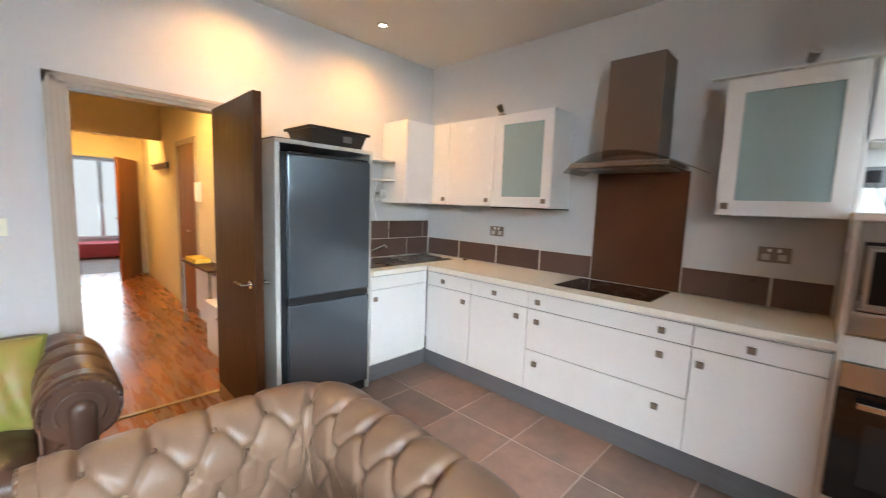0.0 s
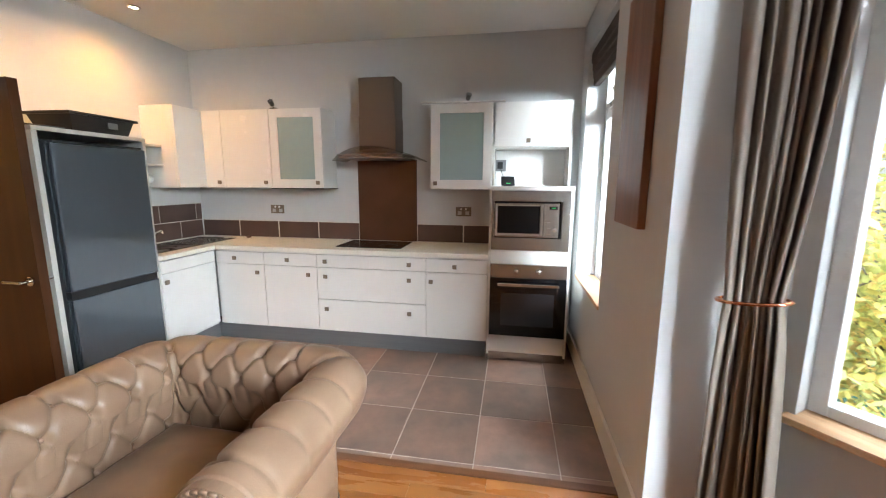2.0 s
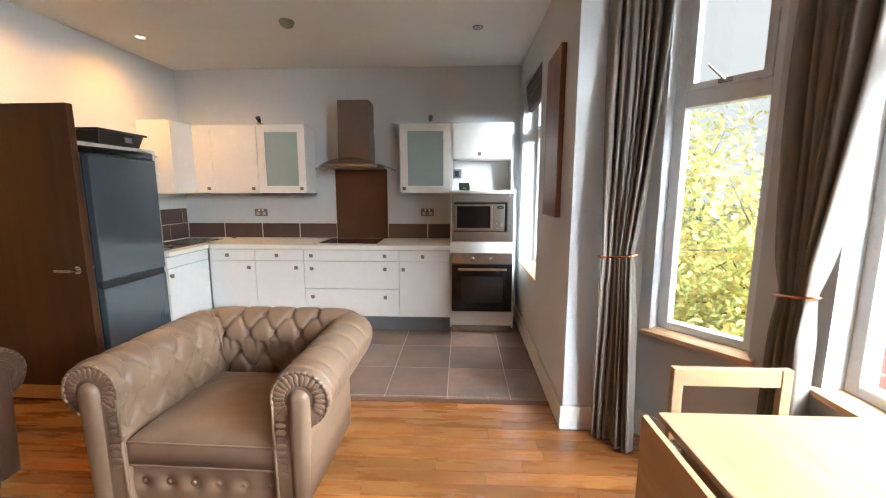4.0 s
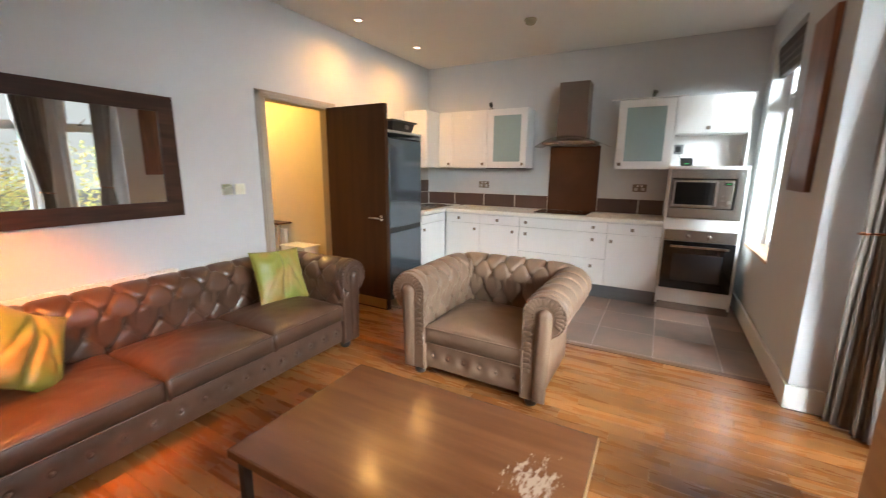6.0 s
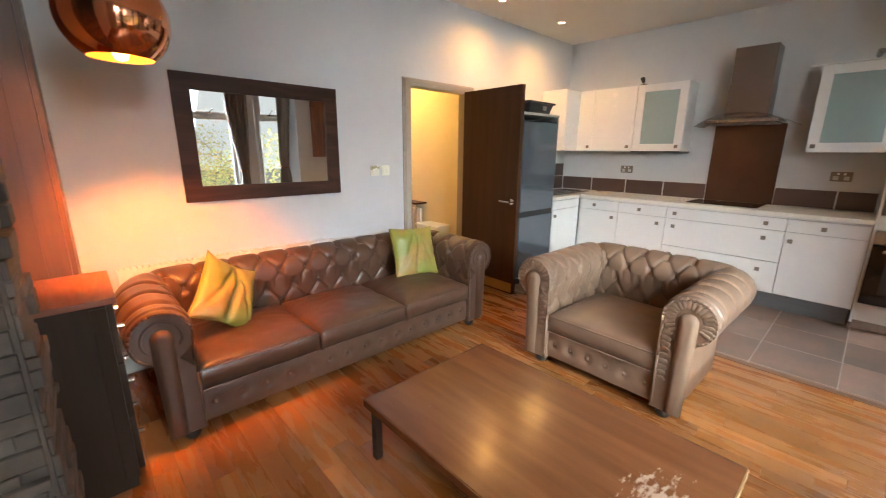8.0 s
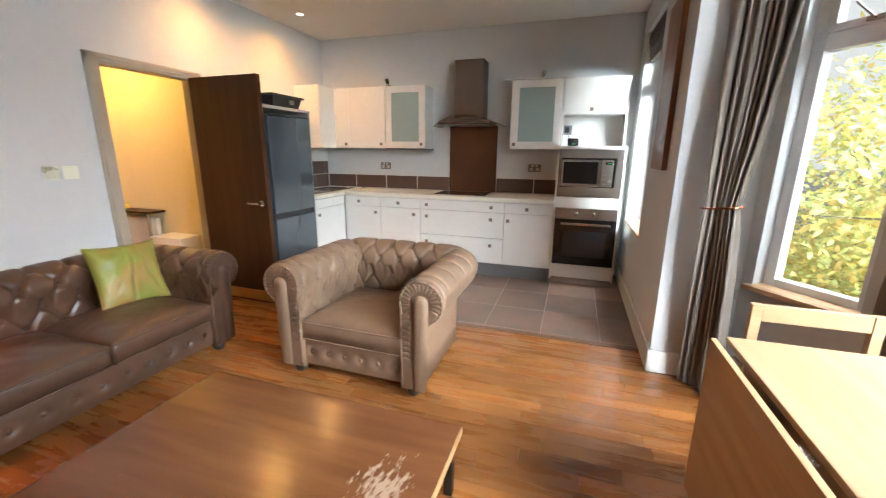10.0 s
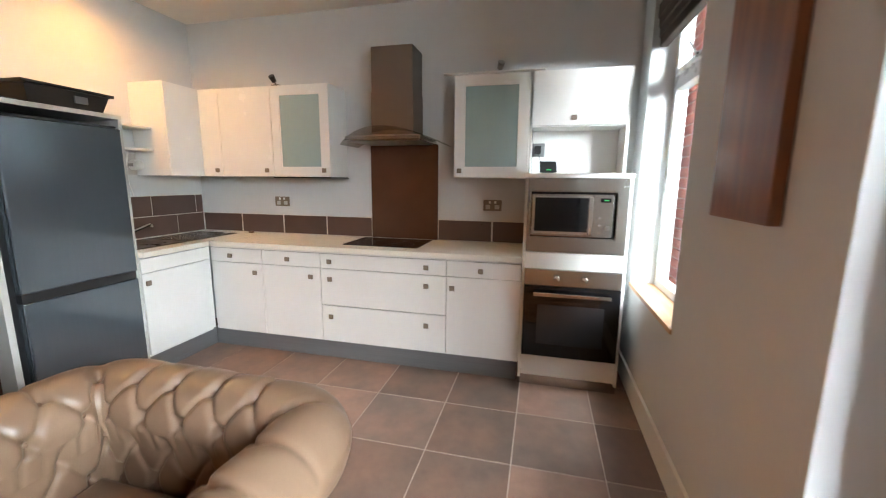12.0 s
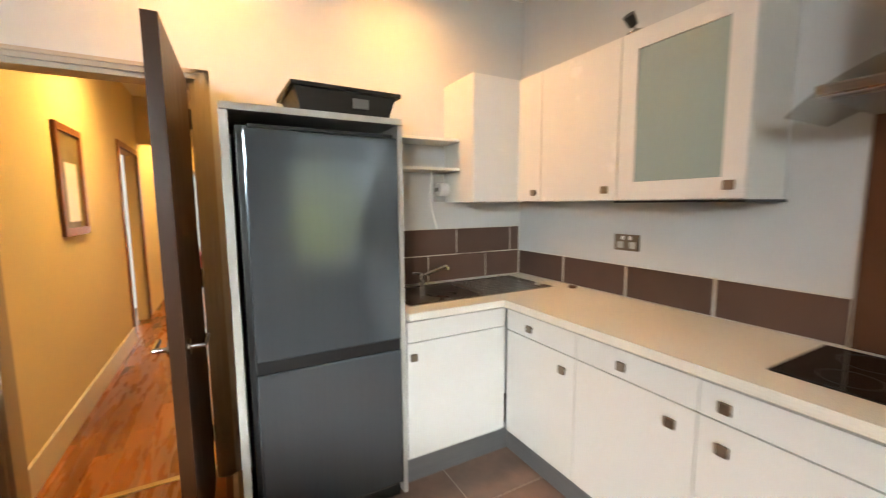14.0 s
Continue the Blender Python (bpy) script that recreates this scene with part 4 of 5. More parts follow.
    for k in range(2 * cols + 1):
        for jv in range(0, 4):
            if (k + jv) % 2:
                continue
            u, v = k * a_u, jv * b_v
            j = min(range(len(sec)), key=lambda q: abs(sl[q] - v0 - v))
            i = min(range(len(ul)), key=lambda q: abs(ul[q] - u))
            if sl[j] > v_end - 0.03 or i in (0, len(pts) - 1):
                continue
            c = place(i, sec[j][0], sec[j][1], -0.027, *norms[j])
            x, y, nx, ny = pts[i]
            d = Vector((nx * norms[j][0], ny * norms[j][0], norms[j][1]))
            ob = new("button", button_mesh)
            ob.parent = t
            ob.matrix_local = Matrix.Translation(c) @ d.to_track_quat("Z", "Y").to_matrix().to_4x4()
    # rolled arm fronts: a scroll disc on a tapering post, with a raised bead
    for s in (-1, 1):
        cx = s * (half + cs)
        out = []
        for i in range(25):
            a = math.radians(-62) + math.radians(304) * i / 24
            out.append((cx + s * 0.128 * math.cos(a), cz + 0.128 * math.sin(a)))
        inner, outer = s * (half - 0.012), s * (half + 0.118)
        out += [(inner, 0.38), (inner, 0.05), (outer, 0.05), (outer, 0.40)]
        bm = prism(out, 1, -0.022, 0.03)
        bmesh.ops.recalc_face_normals(bm, faces=bm.faces)
        bmesh.ops.bevel(bm, geom=[e for e in bm.edges if abs(e.verts[0].co.y + 0.022) < 1e-4 and abs(e.verts[1].co.y + 0.022) < 1e-4], offset=0.012, segments=3, profile=0.6, affect="EDGES")
        front = part("arm_front", bm, mat, t, "scrolled leather arm front")
        # smooth centre post with a round head
        post = [(cx + s * 0.046 * math.cos(math.radians(a)), cz + 0.046 * math.sin(math.radians(a))) for a in range(0, 181, 15)]
        post += [(cx - s * 0.046, 0.052), (cx + s * 0.030, 0.052), (cx + s * 0.046, cz - 0.1)]
        bm = prism(post, 1, -0.050, -0.020)
        bmesh.ops.recalc_face_normals(bm, faces=bm.faces)
        bmesh.ops.bevel(bm, geom=[e for e in bm.edges if abs(e.verts[0].co.y + 0.050) < 1e-4 and abs(e.verts[1].co.y + 0.050) < 1e-4], offset=0.034, segments=6, profile=0.5, affect="EDGES")
        part("facing_post", bm, mat, front, smooth=True)
        # pleats round the head, on the armchair only
        bm = bmesh.new()
        for i in range(19 if cushions == 1 else 0):
            a = math.radians(-30 + 14 * i)
            c = Vector((cx + s * 0.088 * math.cos(a), -0.024, cz + 0.088 * math.sin(a)))
            bmesh.ops.create_uvsphere(bm, u_segments=8, v_segments=5, radius=1.0, matrix=Matrix.Translation(c) @ pose(0, 0, 0, 0, -math.degrees(a) if s > 0 else math.degrees(a), 0) @ Matrix.Diagonal((0.028, 0.0035, 0.0125, 1)))
        for i in range(9 if cushions == 1 else 0):
            z = 0.50 - 0.033 * i
            bmesh.ops.create_uvsphere(bm, u_segments=8, v_segments=5, radius=1.0, matrix=Matrix.Translation((cx - s * 0.088, -0.024, z)) @ Matrix.Diagonal((0.026, 0.0035, 0.016, 1)))
        if cushions > 1:
            ring = [Vector((cx + s * 0.078 * math.cos(math.radians(a)), -0.022, cz + 0.078 * math.sin(math.radians(a)))) for a in range(-40, 221, 12)]
            rings = []
            for i, p in enumerate(ring):
                d = (ring[min(i + 1, len(ring) - 1)] - ring[max(i - 1, 0)]).normalized()
                e = Vector((0, 1, 0))
                rings.append([bm.verts.new(p + 0.006 * (e * math.cos(k * math.pi / 4) + e.cross(d) * math.sin(k * math.pi / 4))) for k in range(8)])
            for r0, r1 in zip(rings, rings[1:]):
                for k in range(8):
                    bm.faces.new((r0[k], r0[(k + 1) % 8], r1[(k + 1) % 8], r1[k]))
            bmesh.ops.recalc_face_normals(bm, faces=bm.faces)
        part("pleats" if cushions == 1 else "inner_piping", bm, mat, front, "ruched leather pleats" if cushions == 1 else "", smooth=True)
        bm = bmesh.new()
        ring = [Vector((cx + s * 0.121 * math.cos(math.radians(a)), -0.022, cz + 0.121 * math.sin(math.radians(a)))) for a in range(-60, 196, 12)] + [Vector((inner + s * 0.010, -0.022, 0.36)), Vector((inner + s * 0.010, -0.022, 0.08))]
        for a, b in zip(ring, ring[1:]):
            add_tube(bm, a, b, 0.0065, 8)
        part("piping", bm, mat, front, smooth=True)
    # front rail with a row of buttons
    bm = bmesh.new()
    nx, nz = int(2 * half / 0.012), 12
    g = []
    k = max(3, round(2 * half / 0.125))
    for i in range(nx + 1):
        col = []
        for j in range(nz + 1):
            x, z = -half + 2 * half * i / nx, 0.065 + 0.165 * j / nz
            d = 0.012 * math.sin(math.pi * j / nz)
            ph = (i / nx * k) % 1 - 0.5
            d -= 0.022 * math.exp(-((ph * 2 * half / k) ** 2 + (z - 0.15) ** 2) / 0.0008)
            col.append(bm.verts.new((x, 0.012 - d, z)))
        g.append(col)
    for a, b in zip(g, g[1:]):
        for j in range(nz):
            bm.faces.new((a[j], b[j], b[j + 1], a[j + 1]))
    add_box(bm, -half, half, 0.014, 0.05, 0.06, 0.235)
    rail = part("front_rail", bm, mat, t, "buttoned leather front rail", smooth=True)
    for i in range(k):
        ob = new("button", button_mesh)
        ob.parent = t
        ob.matrix_local = pose(-half + 2 * half * (i + 0.5) / k, 0.012, 0.15, 90, 0, 0)
    part("seat_deck", box(-half, half, 0.05, depth - 0.01, 0.10, 0.235), mat, t)
    # seat cushions
    cw = 2 * half / cushions
    for i in range(cushions):
        bm = bmesh.new()
        gx, gy = 30, 30
        top, bot = [], []
        x0, x1, y0, y1 = -half + cw * i + 0.006, -half + cw * (i + 1) - 0.006, -0.012, depth - 0.03
        for a in range(gx + 1):
            ta, tb = [], []
            for b in range(gy + 1):
                u, v = a / gx, b / gy
                ed = min(u, 1 - u) * cw
                ef = min(v, 1 - v) * (y1 - y0)
                round_off = 1 - math.exp(-min(ed, ef) / 0.035)
                crown = 0.028 * math.sin(math.pi * u) * math.sin(math.pi * v)
                wr = 0.005 * noise.noise(Vector((u * 5 + i * 3.1, v * 5, half))) + 0.003 * noise.noise(Vector((u * 9 + i * 1.7, v * 22, half)))
                x, y = x0 + (x1 - x0) * u, y0 + (y1 - y0) * v
                ta.append(bm.verts.new((x, y, 0.352 + 0.035 * round_off + crown + wr)))
                tb.append(bm.verts.new((x, y, 0.238)))
            top.append(ta)
            bot.append(tb)
        for a in range(gx):
            for b in range(gy):
                bm.faces.new((top[a][b], top[a + 1][b], top[a + 1][b + 1], top[a][b + 1]))
                bm.faces.new((bot[a][b], bot[a][b + 1], bot[a + 1][b + 1], bot[a + 1][b]))
        for a in range(gx):
            bm.faces.new((bot[a][0], bot[a + 1][0], top[a + 1][0], top[a][0]))
            bm.faces.new((bot[a + 1][gy], bot[a][gy], top[a][gy], top[a + 1][gy]))
        for b in range(gy):
            bm.faces.new((bot[0][b + 1], bot[0][b], top[0][b], top[0][b + 1]))
            bm.faces.new((bot[gx][b], bot[gx][b + 1], top[gx][b + 1], top[gx][b]))
        c = part("seat_cushion", bm, mat, t, "smooth leather seat cushion", smooth=True)
        bm = tube((x0 + 0.01, y0 - 0.001, 0.352), (x1 - 0.01, y0 - 0.001, 0.352), 0.005, 8)
        add_tube(bm, (x0 + 0.01, y0 - 0.001, 0.244), (x1 - 0.01, y0 - 0.001, 0.244), 0.005, 8)
        part("piping", bm, mat, c)
    # bun feet
    for sx in (-1, 1):
        for fy in (0.03, depth + 0.04):
            part("foot", lathe([(0.0, 0), (0.030, 0), (0.038, 0.015), (0.038, 0.034), (0.030, 0.0495), (0, 0.0495)], 16, (sx * (half + 0.05), fy, 0)), FOOTWOOD, t, "black bun foot", smooth=True)
    return t


armchair = chesterfield("armchair", "taupe leather deep-buttoned rolled-arm club armchair", 0.345, 0.69, 1, LEATHER, pose(0.0, 0.945, 0, 0, 0, -91), 0.158, 0.583)
sofa = chesterfield("sofa", "brown leather three-seat deep-buttoned rolled-arm sofa", 0.945, 0.62, 3, SOFALEATHER, pose(-0.915, 2.045, 0, 0, 0, 0), 0.188)


def scatter_cushion(x, y, z, rx, ry, rz, label, slump=0.0):
    """A soft square cushion with pointed corners, pinched by a fold down the middle."""
    bm = bmesh.new()
    n = 34
    g = {}
    for side in (1, -1):
        for i in range(n + 1):
            for j in range(n + 1):
                u, v = i / n * 2 - 1, j / n * 2 - 1
                sx = 0.205 * u * (1 - 0.07 * (1 - v * v)) * (1 - slump * 0.30 * (v + 1) / 2)
                sz = 0.205 * v * (1 - 0.07 * (1 - u * u))
                body = max(0.0, (1 - abs(u) ** 2.6) * (1 - abs(v) ** 2.6)) ** 0.6
                th = 0.072 * body
                line = u - 0.08 - 0.10 * v - 0.05 * math.sin(3 * v)
                th -= 0.040 * body * math.exp(-(line / 0.11) ** 2) * (side > 0)
                th -= 0.016 * body * math.exp(-((u + 0.42 - 0.55 * v) / 0.09) ** 2) * (side > 0)
                th -= 0.014 * body * math.exp(-((u - 0.50 + 0.30 * v) / 0.08) ** 2) * (side > 0)
                th += 0.014 * body * noise.noise(Vector((u * 2.6 + side, v * 2.6, z * 3)))
                if side < 0 and (i in (0, n) or j in (0, n)):
                    g[side, i, j] = g[1, i, j]
                else:
                    g[side, i, j] = bm.verts.new((sx, -side * th + slump * 0.05 * (1 - u * u) * v, sz))
        for i in range(n):
            for j in range(n):
                bm.faces.new((g[side, i, j], g[side, i + 1, j], g[side, i + 1, j + 1], g[side, i, j + 1]))
    t = thing("cushion", label, "cushion", group="cushions on the sofa")
    t.matrix_world = pose(x, y, z, rx, ry, rz)
    rim = [g[1, i, 0].co.copy() for i in range(n)] + [g[1, n, j].co.copy() for j in range(n)] + [g[1, n - i, n].co.copy() for i in range(n)] + [g[1, 0, n - j].co.copy() for j in range(n)]
    part("cover", bm, CUSHION, t, smooth=True)
    bm = bmesh.new()
    for a, b in zip(rim, rim[1:] + rim[:1]):
        add_tube(bm, a, b, 0.003, 6)
    part("seam", bm, CUSHION, t)


scatter_cushion(-0.15, 2.50, 0.575, -22, 3, -6, "olive-green satin cushion leaning in the corner of the sofa")
scatter_cushion(-1.60, 2.42, 0.585, -26, 36, 16, "yellow-green satin cushion tipped against the sofa arm", 0.6)

# ---- coffee table ----
def worn_top():
    """The table's stained oak with the varnish flaked off in one patch."""
    m = COFFEE.copy()
    m.name = "coffee_table_worn_top"
    n, L = m.node_tree.nodes, m.node_tree.links
    tc, b = n.new("ShaderNodeTexCoord"), n["Principled BSDF"]
    off, sq = n.new("ShaderNodeVectorMath"), n.new("ShaderNodeVectorMath")
    off.operation, sq.operation = "SUBTRACT", "MULTIPLY"
    off.inputs[1].default_value = (0.03, -0.465, 0.3)
    sq.inputs[1].default_value = (4.6, 5.6, 0.0)
    ln = n.new("ShaderNodeVectorMath")
    ln.operation = "LENGTH"
    L.new(tc.outputs["Object"], off.inputs[0])
    L.new(off.outputs[0], sq.inputs[0])
    L.new(sq.outputs[0], ln.inputs[0])
    mp = n.new("ShaderNodeMapping")
    mp.inputs["Rotation"].default_value = (0, 0, 0.9)
    mp.inputs["Scale"].default_value = (14, 34, 1)
    L.new(tc.outputs["Object"], mp.inputs["Vector"])
    flake = n.new("ShaderNodeTexNoise")
    flake.inputs["Scale"].default_value, flake.inputs["Detail"].default_value = 1.6, 3
    L.new(mp.outputs[0], flake.inputs["Vector"])
    fall = n.new("ShaderNodeMapRange")
    fall.inputs["From Min"].default_value, fall.inputs["From Max"].default_value = 0.15, 1.0
    fall.inputs["To Min"].default_value, fall.inputs["To Max"].default_value = 0.13, -0.28
    L.new(ln.outputs["Value"], fall.inputs["Value"])
    sm = n.new("ShaderNodeMath")
    L.new(flake.outputs[0], sm.inputs[0])
    L.new(fall.outputs[0], sm.inputs[1])
    cut = n.new("ShaderNodeMapRange")
    cut.interpolation_type = "SMOOTHSTEP"
    cut.inputs["From Min"].default_value, cut.inputs["From Max"].default_value = 0.47, 0.66
    L.new(sm.outputs[0], cut.inputs["Value"])
    mx = n.new("ShaderNodeMix")
    mx.data_type = "RGBA"
    old = b.inputs["Base Color"].links[0].from_socket
    L.new(old, mx.inputs["A"])
    mx.inputs["B"].default_value = (0.33, 0.22, 0.155, 1)
    L.new(cut.outputs[0], mx.inputs["Factor"])
    L.new(mx.outputs["Result"], b.inputs["Base Color"])
    return m


t = thing("coffee_table", "low stained oak coffee table with a worn pale patch", "coffee table", -0.945, 0.74, 0)
part("tabletop", box(-0.396, 0.396, -0.631, 0.631, 0.268, 0.305, 0.003), worn_top(), t, "stained oak top with a pale worn patch")
for s in (-1, 1):
    part("edge_strip", box(s * 0.3965, s * 0.402, -0.637, 0.637, 0.2685, 0.3035, 0.002), COFFEE, t)
    part("edge_strip", box(-0.396, 0.396, s * 0.6315, s * 0.637, 0.2685, 0.3035, 0.002), COFFEEEDGE if s < 0 else COFFEE, t, "pale worn edge strip" if s < 0 else "")
for s in (-1, 1):
    part("apron", box(s * 0.355, s * 0.372, -0.574, 0.574, 0.225, 0.267, 0.002), SIDEWOOD, t)
    part("apron", box(-0.344, 0.344, s * 0.584, s * 0.60, 0.225, 0.267, 0.002), SIDEWOOD, t)
    for s2 in (-1, 1):
        part("leg", box(s * 0.345, s * 0.380, s2 * 0.575, s2 * 0.61, 0, 0.2675, 0.004), SIDEWOOD, t, "slim dark leg")
# ---- dining table and chair ----
t = thing("drop_leaf_table", "pale beech drop-leaf dining table with one leaf hanging", "dining table", -0.68, -1.17, 0)
TZ = 0.74
part("tabletop", box(-0.36, 0.36, -0.36, 0.36, TZ - 0.022, TZ, 0.006), BEECH, t)
part("hanging_leaf", box(-0.37, 0.37, 0.385, 0.405, 0.08, TZ - 0.016, 0.004), BEECHDARK, t, "tan hanging table leaf")
for hx in (-0.22, 0.22):
    part("hinge", box(hx - 0.03, hx + 0.03, 0.362, 0.386, TZ - 0.030, TZ - 0.0225), STEEL, t)
part("side_frame", box(-0.33, 0.33, 0.28, 0.30, 0.60, TZ - 0.0225), BEECH, t)
part("side_frame", box(-0.33, 0.33, -0.30, -0.28, 0.60, TZ - 0.0225), BEECH, t)
for s in (-1, 1):
    for s2 in (-1, 1):
        part("leg", box(s * 0.31, s * 0.35, s2 * 0.245, s2 * 0.28, 0, TZ - 0.0225, 0.004), BEECH, t)


def dining_chair(x, y, rz):
    t = thing("dining_chair", "pale beech dining chair tucked at the table", "chair", x, y, 0, rz)
    for s in (-1, 1):
        part("back_leg", box(s * 0.165, s * 0.200, 0.165, 0.192, 0, 0.83, 0.004), BEECH, t)
        part("front_leg", box(s * 0.165, s * 0.200, -0.192, -0.160, 0, 0.43, 0.004), BEECH, t)
        part("side_rail", box(s * 0.172, s * 0.192, -0.159, 0.164, 0.37, 0.43, 0.002), BEECH, t)
    part("top_rail", box(-0.164, 0.164, 0.168, 0.189, 0.765, 0.83, 0.004), BEECH, t)
    part("lower_rail", box(-0.164, 0.164, 0.170, 0.187, 0.56, 0.60, 0.003), BEECH, t)
    part("seat", box(-0.20, 0.20, -0.205, 0.160, 0.4305, 0.452, 0.006), BEECH, t)


dining_chair(-0.36, -1.12, -90)

# ---- curtains ----
def curtain(name, top, tie, foot, zt, ztie, zf, folds, label):
    """A gathered curtain. top, tie and foot are pairs of plan points between which it hangs at those heights."""
    t = thing(name, label, "curtain", group="bay curtains")
    bm = bmesh.new()
    nu, nz = folds * 10, 44
    rows = []
    for j in range(nz + 1):
        z = zt + (zf - zt) * j / nz
        if z > ztie:
            k = (zt - z) / (zt - ztie)
            k = k ** 2.1
            A = [Vector(p).lerp(Vector(q), k) for p, q in zip(top, tie)]
        else:
            k = ((ztie - z) / (ztie - zf)) ** 0.6
            A = [Vector(p).lerp(Vector(q), k) for p, q in zip(tie, foot)]
        a, b = A
        w = (b - a).length
        nrm = Vector((-(b - a).y, (b - a).x)).normalized()
        amp = 0.035 if abs(z - ztie) > 0.15 else 0.018 + 0.017 * abs(z - ztie) / 0.15
        row = []
        for i in range(nu + 1):
            u = i / nu
            ph = 2 * math.pi * folds * (u + 0.045 * math.sin(u * 7 + z * 1.1) + 0.02 * math.sin(u * 17 + 2))
            d = amp * ((0.75 + 0.45 * math.sin(7.3 * u + 1.7)) * math.sin(ph) + 0.12 * math.sin(2.3 * ph + 1 + 1.6 * z) + 0.25 * math.sin(0.37 * ph + 2.2 * z))
            p = a.lerp(b, u) + nrm * d
            row.append(bm.verts.new((p.x, p.y, z)))
        rows.append(row)
    for r0, r1 in zip(rows, rows[1:]):
        for i in range(nu):
            bm.faces.new((r0[i], r0[i + 1], r1[i + 1], r1[i]))
    ob = part("cloth", bm, CURTAIN, t, "taupe pleated cloth", smooth=True)
    so = ob.modifiers.new("thickness", "SOLIDIFY")
    so.thickness = 0.004
    a, b = Vector(tie[0]), Vector(tie[1])
    c = (a + b) / 2
    ang = math.atan2((b - a).y, (b - a).x)
    bm = bmesh.new()
    n = 28
    rx, ry = (b - a).length / 2 + 0.022, 0.055
    loop = []
    for i in range(n):
        q = 2 * math.pi * i / n
        lx, ly = rx * math.cos(q), ry * math.sin(q)
        loop.append(Vector((c.x + lx * math.cos(ang) - ly * math.sin(ang), c.y + lx * math.sin(ang) + ly * math.cos(ang), ztie + 0.012 * math.cos(q))))
    rings = []
    for i in range(n):
        d = (loop[(i + 1) % n] - loop[i - 1]).normalized()
        e = d.cross(Vector((0, 0, 1))).normalized()
        rings.append([bm.verts.new(loop[i] + 0.006 * (e * math.cos(k * math.pi / 4) + e.cross(d) * math.sin(k * math.pi / 4))) for k in range(8)])
    for i in range(n):
        for k in range(8):
            bm.faces.new((rings[i][k], rings[i][(k + 1) % 8], rings[(i + 1) % n][(k + 1) % 8], rings[(i + 1) % n][k]))
    bmesh.ops.recalc_face_normals(bm, faces=bm.faces)
    part("tie_back", bm, COPPER, t, "copper hoop tie-back", smooth=True)
    return t


curtain("curtain", ((0.70, -0.93), (0.61, -1.21)), ((0.615, -0.94), (0.54, -1.065)), ((0.69, -0.96), (0.52, -1.12)), 2.66, 1.10, 0.012, 7, "taupe curtain held by a copper tie beside the bay pier")
curtain("curtain", ((0.22, -1.49), (-0.13, -1.55)), ((0.15, -1.525), (0.03, -1.54)), ((0.17, -1.51), (0.0, -1.54)), 2.66, 1.02, 0.012, 7, "taupe curtain held by a copper tie between two bay windows")
curtain("curtain", ((-1.17, -1.56), (-1.57, -1.50)), ((-1.37, -1.545), (-1.51, -1.53)), ((-1.34, -1.54), (-1.52, -1.52)), 2.66, 1.02, 0.012, 7, "taupe curtain held by a copper tie between two bay windows")
t = thing("curtain_pole", "dark metal pole following the bay", "curtain pole", 0, 0, 2.68)
ring = [(0.70, -0.94), (0.62, -1.19), (0.18, -1.53), (-1.55, -1.53), (-1.99, -1.19), (-2.07, -0.94)]
bm = bmesh.new()
for a, b in zip(ring, ring[1:]):
    add_tube(bm, (*a, 0), (*b, 0), 0.011, 10)
part("rail", bm, STEEL, t)
for a in ring[1:-1]:
    part("bracket", tube((a[0], a[1], 0), (a[0], a[1], 0.07), 0.008, 8), STEEL, t)

# kitchen blind and wood panel on the wall
t = thing("roman_blind", "dark brown cloth blind drawn up in the kitchen window", "blind", (KW0 + KW1) / 2, WY - 0.06, 2.22)
for i in range(4):
    part("fold", box(-0.44, 0.44, -0.03 - 0.006 * i, 0.02 + 0.008 * i, 0.055 * i, 0.055 * i + 0.085, 0.012, 3), BLIND, t)
solid("wall_panel_picture", box(1.0, 1.388, WY + 0.002, WY + 0.036, 1.272, 2.31, 0.006), PICWOOD, "copper-brown grained wooden panel hung on the wall", "wall art")

# ---- wall with the sofa ----
t = thing("wall_mirror", "wide mirror in a flat walnut frame over the sofa", "mirror", -1.088, DY, 1.453)
ow, oh, iw, ih = 0.548, 0.40, 0.447, 0.298
bm = flat_frame(1, -0.030, -0.002, (-ow, ow, -oh, oh), (-iw, iw, -ih, ih), 0.004)
part("frame", bm, MIRRORWOOD, t)
part("mirror_glass", box(-iw - 0.003, iw + 0.003, -0.018, -0.012, -ih - 0.003, ih + 0.003), MIRROR, t, "silvered mirror glass")
for sx, finish_mat in ((-0.19, SWITCH), (-0.078, PLATE)):
    t = thing("light_switch", "satin metal switch plate beside the doorway" if finish_mat is SWITCH else "ivory plastic switch plate beside the doorway", "light switch", sx, DY, 1.219, group="light switches")
    part("plate", box(-0.044, 0.044, -0.010, -0.001, -0.044, 0.044, 0.004), finish_mat, t)
    for s in (-1, 1):
        part("rocker", box(s * 0.018 - 0.010, s * 0.018 + 0.010, -0.015, -0.0101, -0.016, 0.016, 0.002), finish_mat, t)
t = thing("radiator", "white panel radiator behind the sofa", "radiator", -1.35, DY, 0)
part("panel", box(-0.70, 0.70, -0.062, -0.036, 0.16, 0.665, 0.006), RADWHITE, t)
for i in range(34):
    x = -0.67 + i * 0.0406
    part("rib", box(x - 0.010, x + 0.010, -0.067, -0.0621, 0.19, 0.635, 0.002, 1), RADWHITE, t)
bm = box(-0.70, 0.70, -0.064, -0.060, 0.666, 0.684)
add_box(bm, -0.70, 0.70, -0.010, -0.006, 0.666, 0.684)
for i in range(47):
    x = -0.69 + i * 0.03
    add_box(bm, x - 0.003, x + 0.003, -0.060, -0.010, 0.672, 0.684)
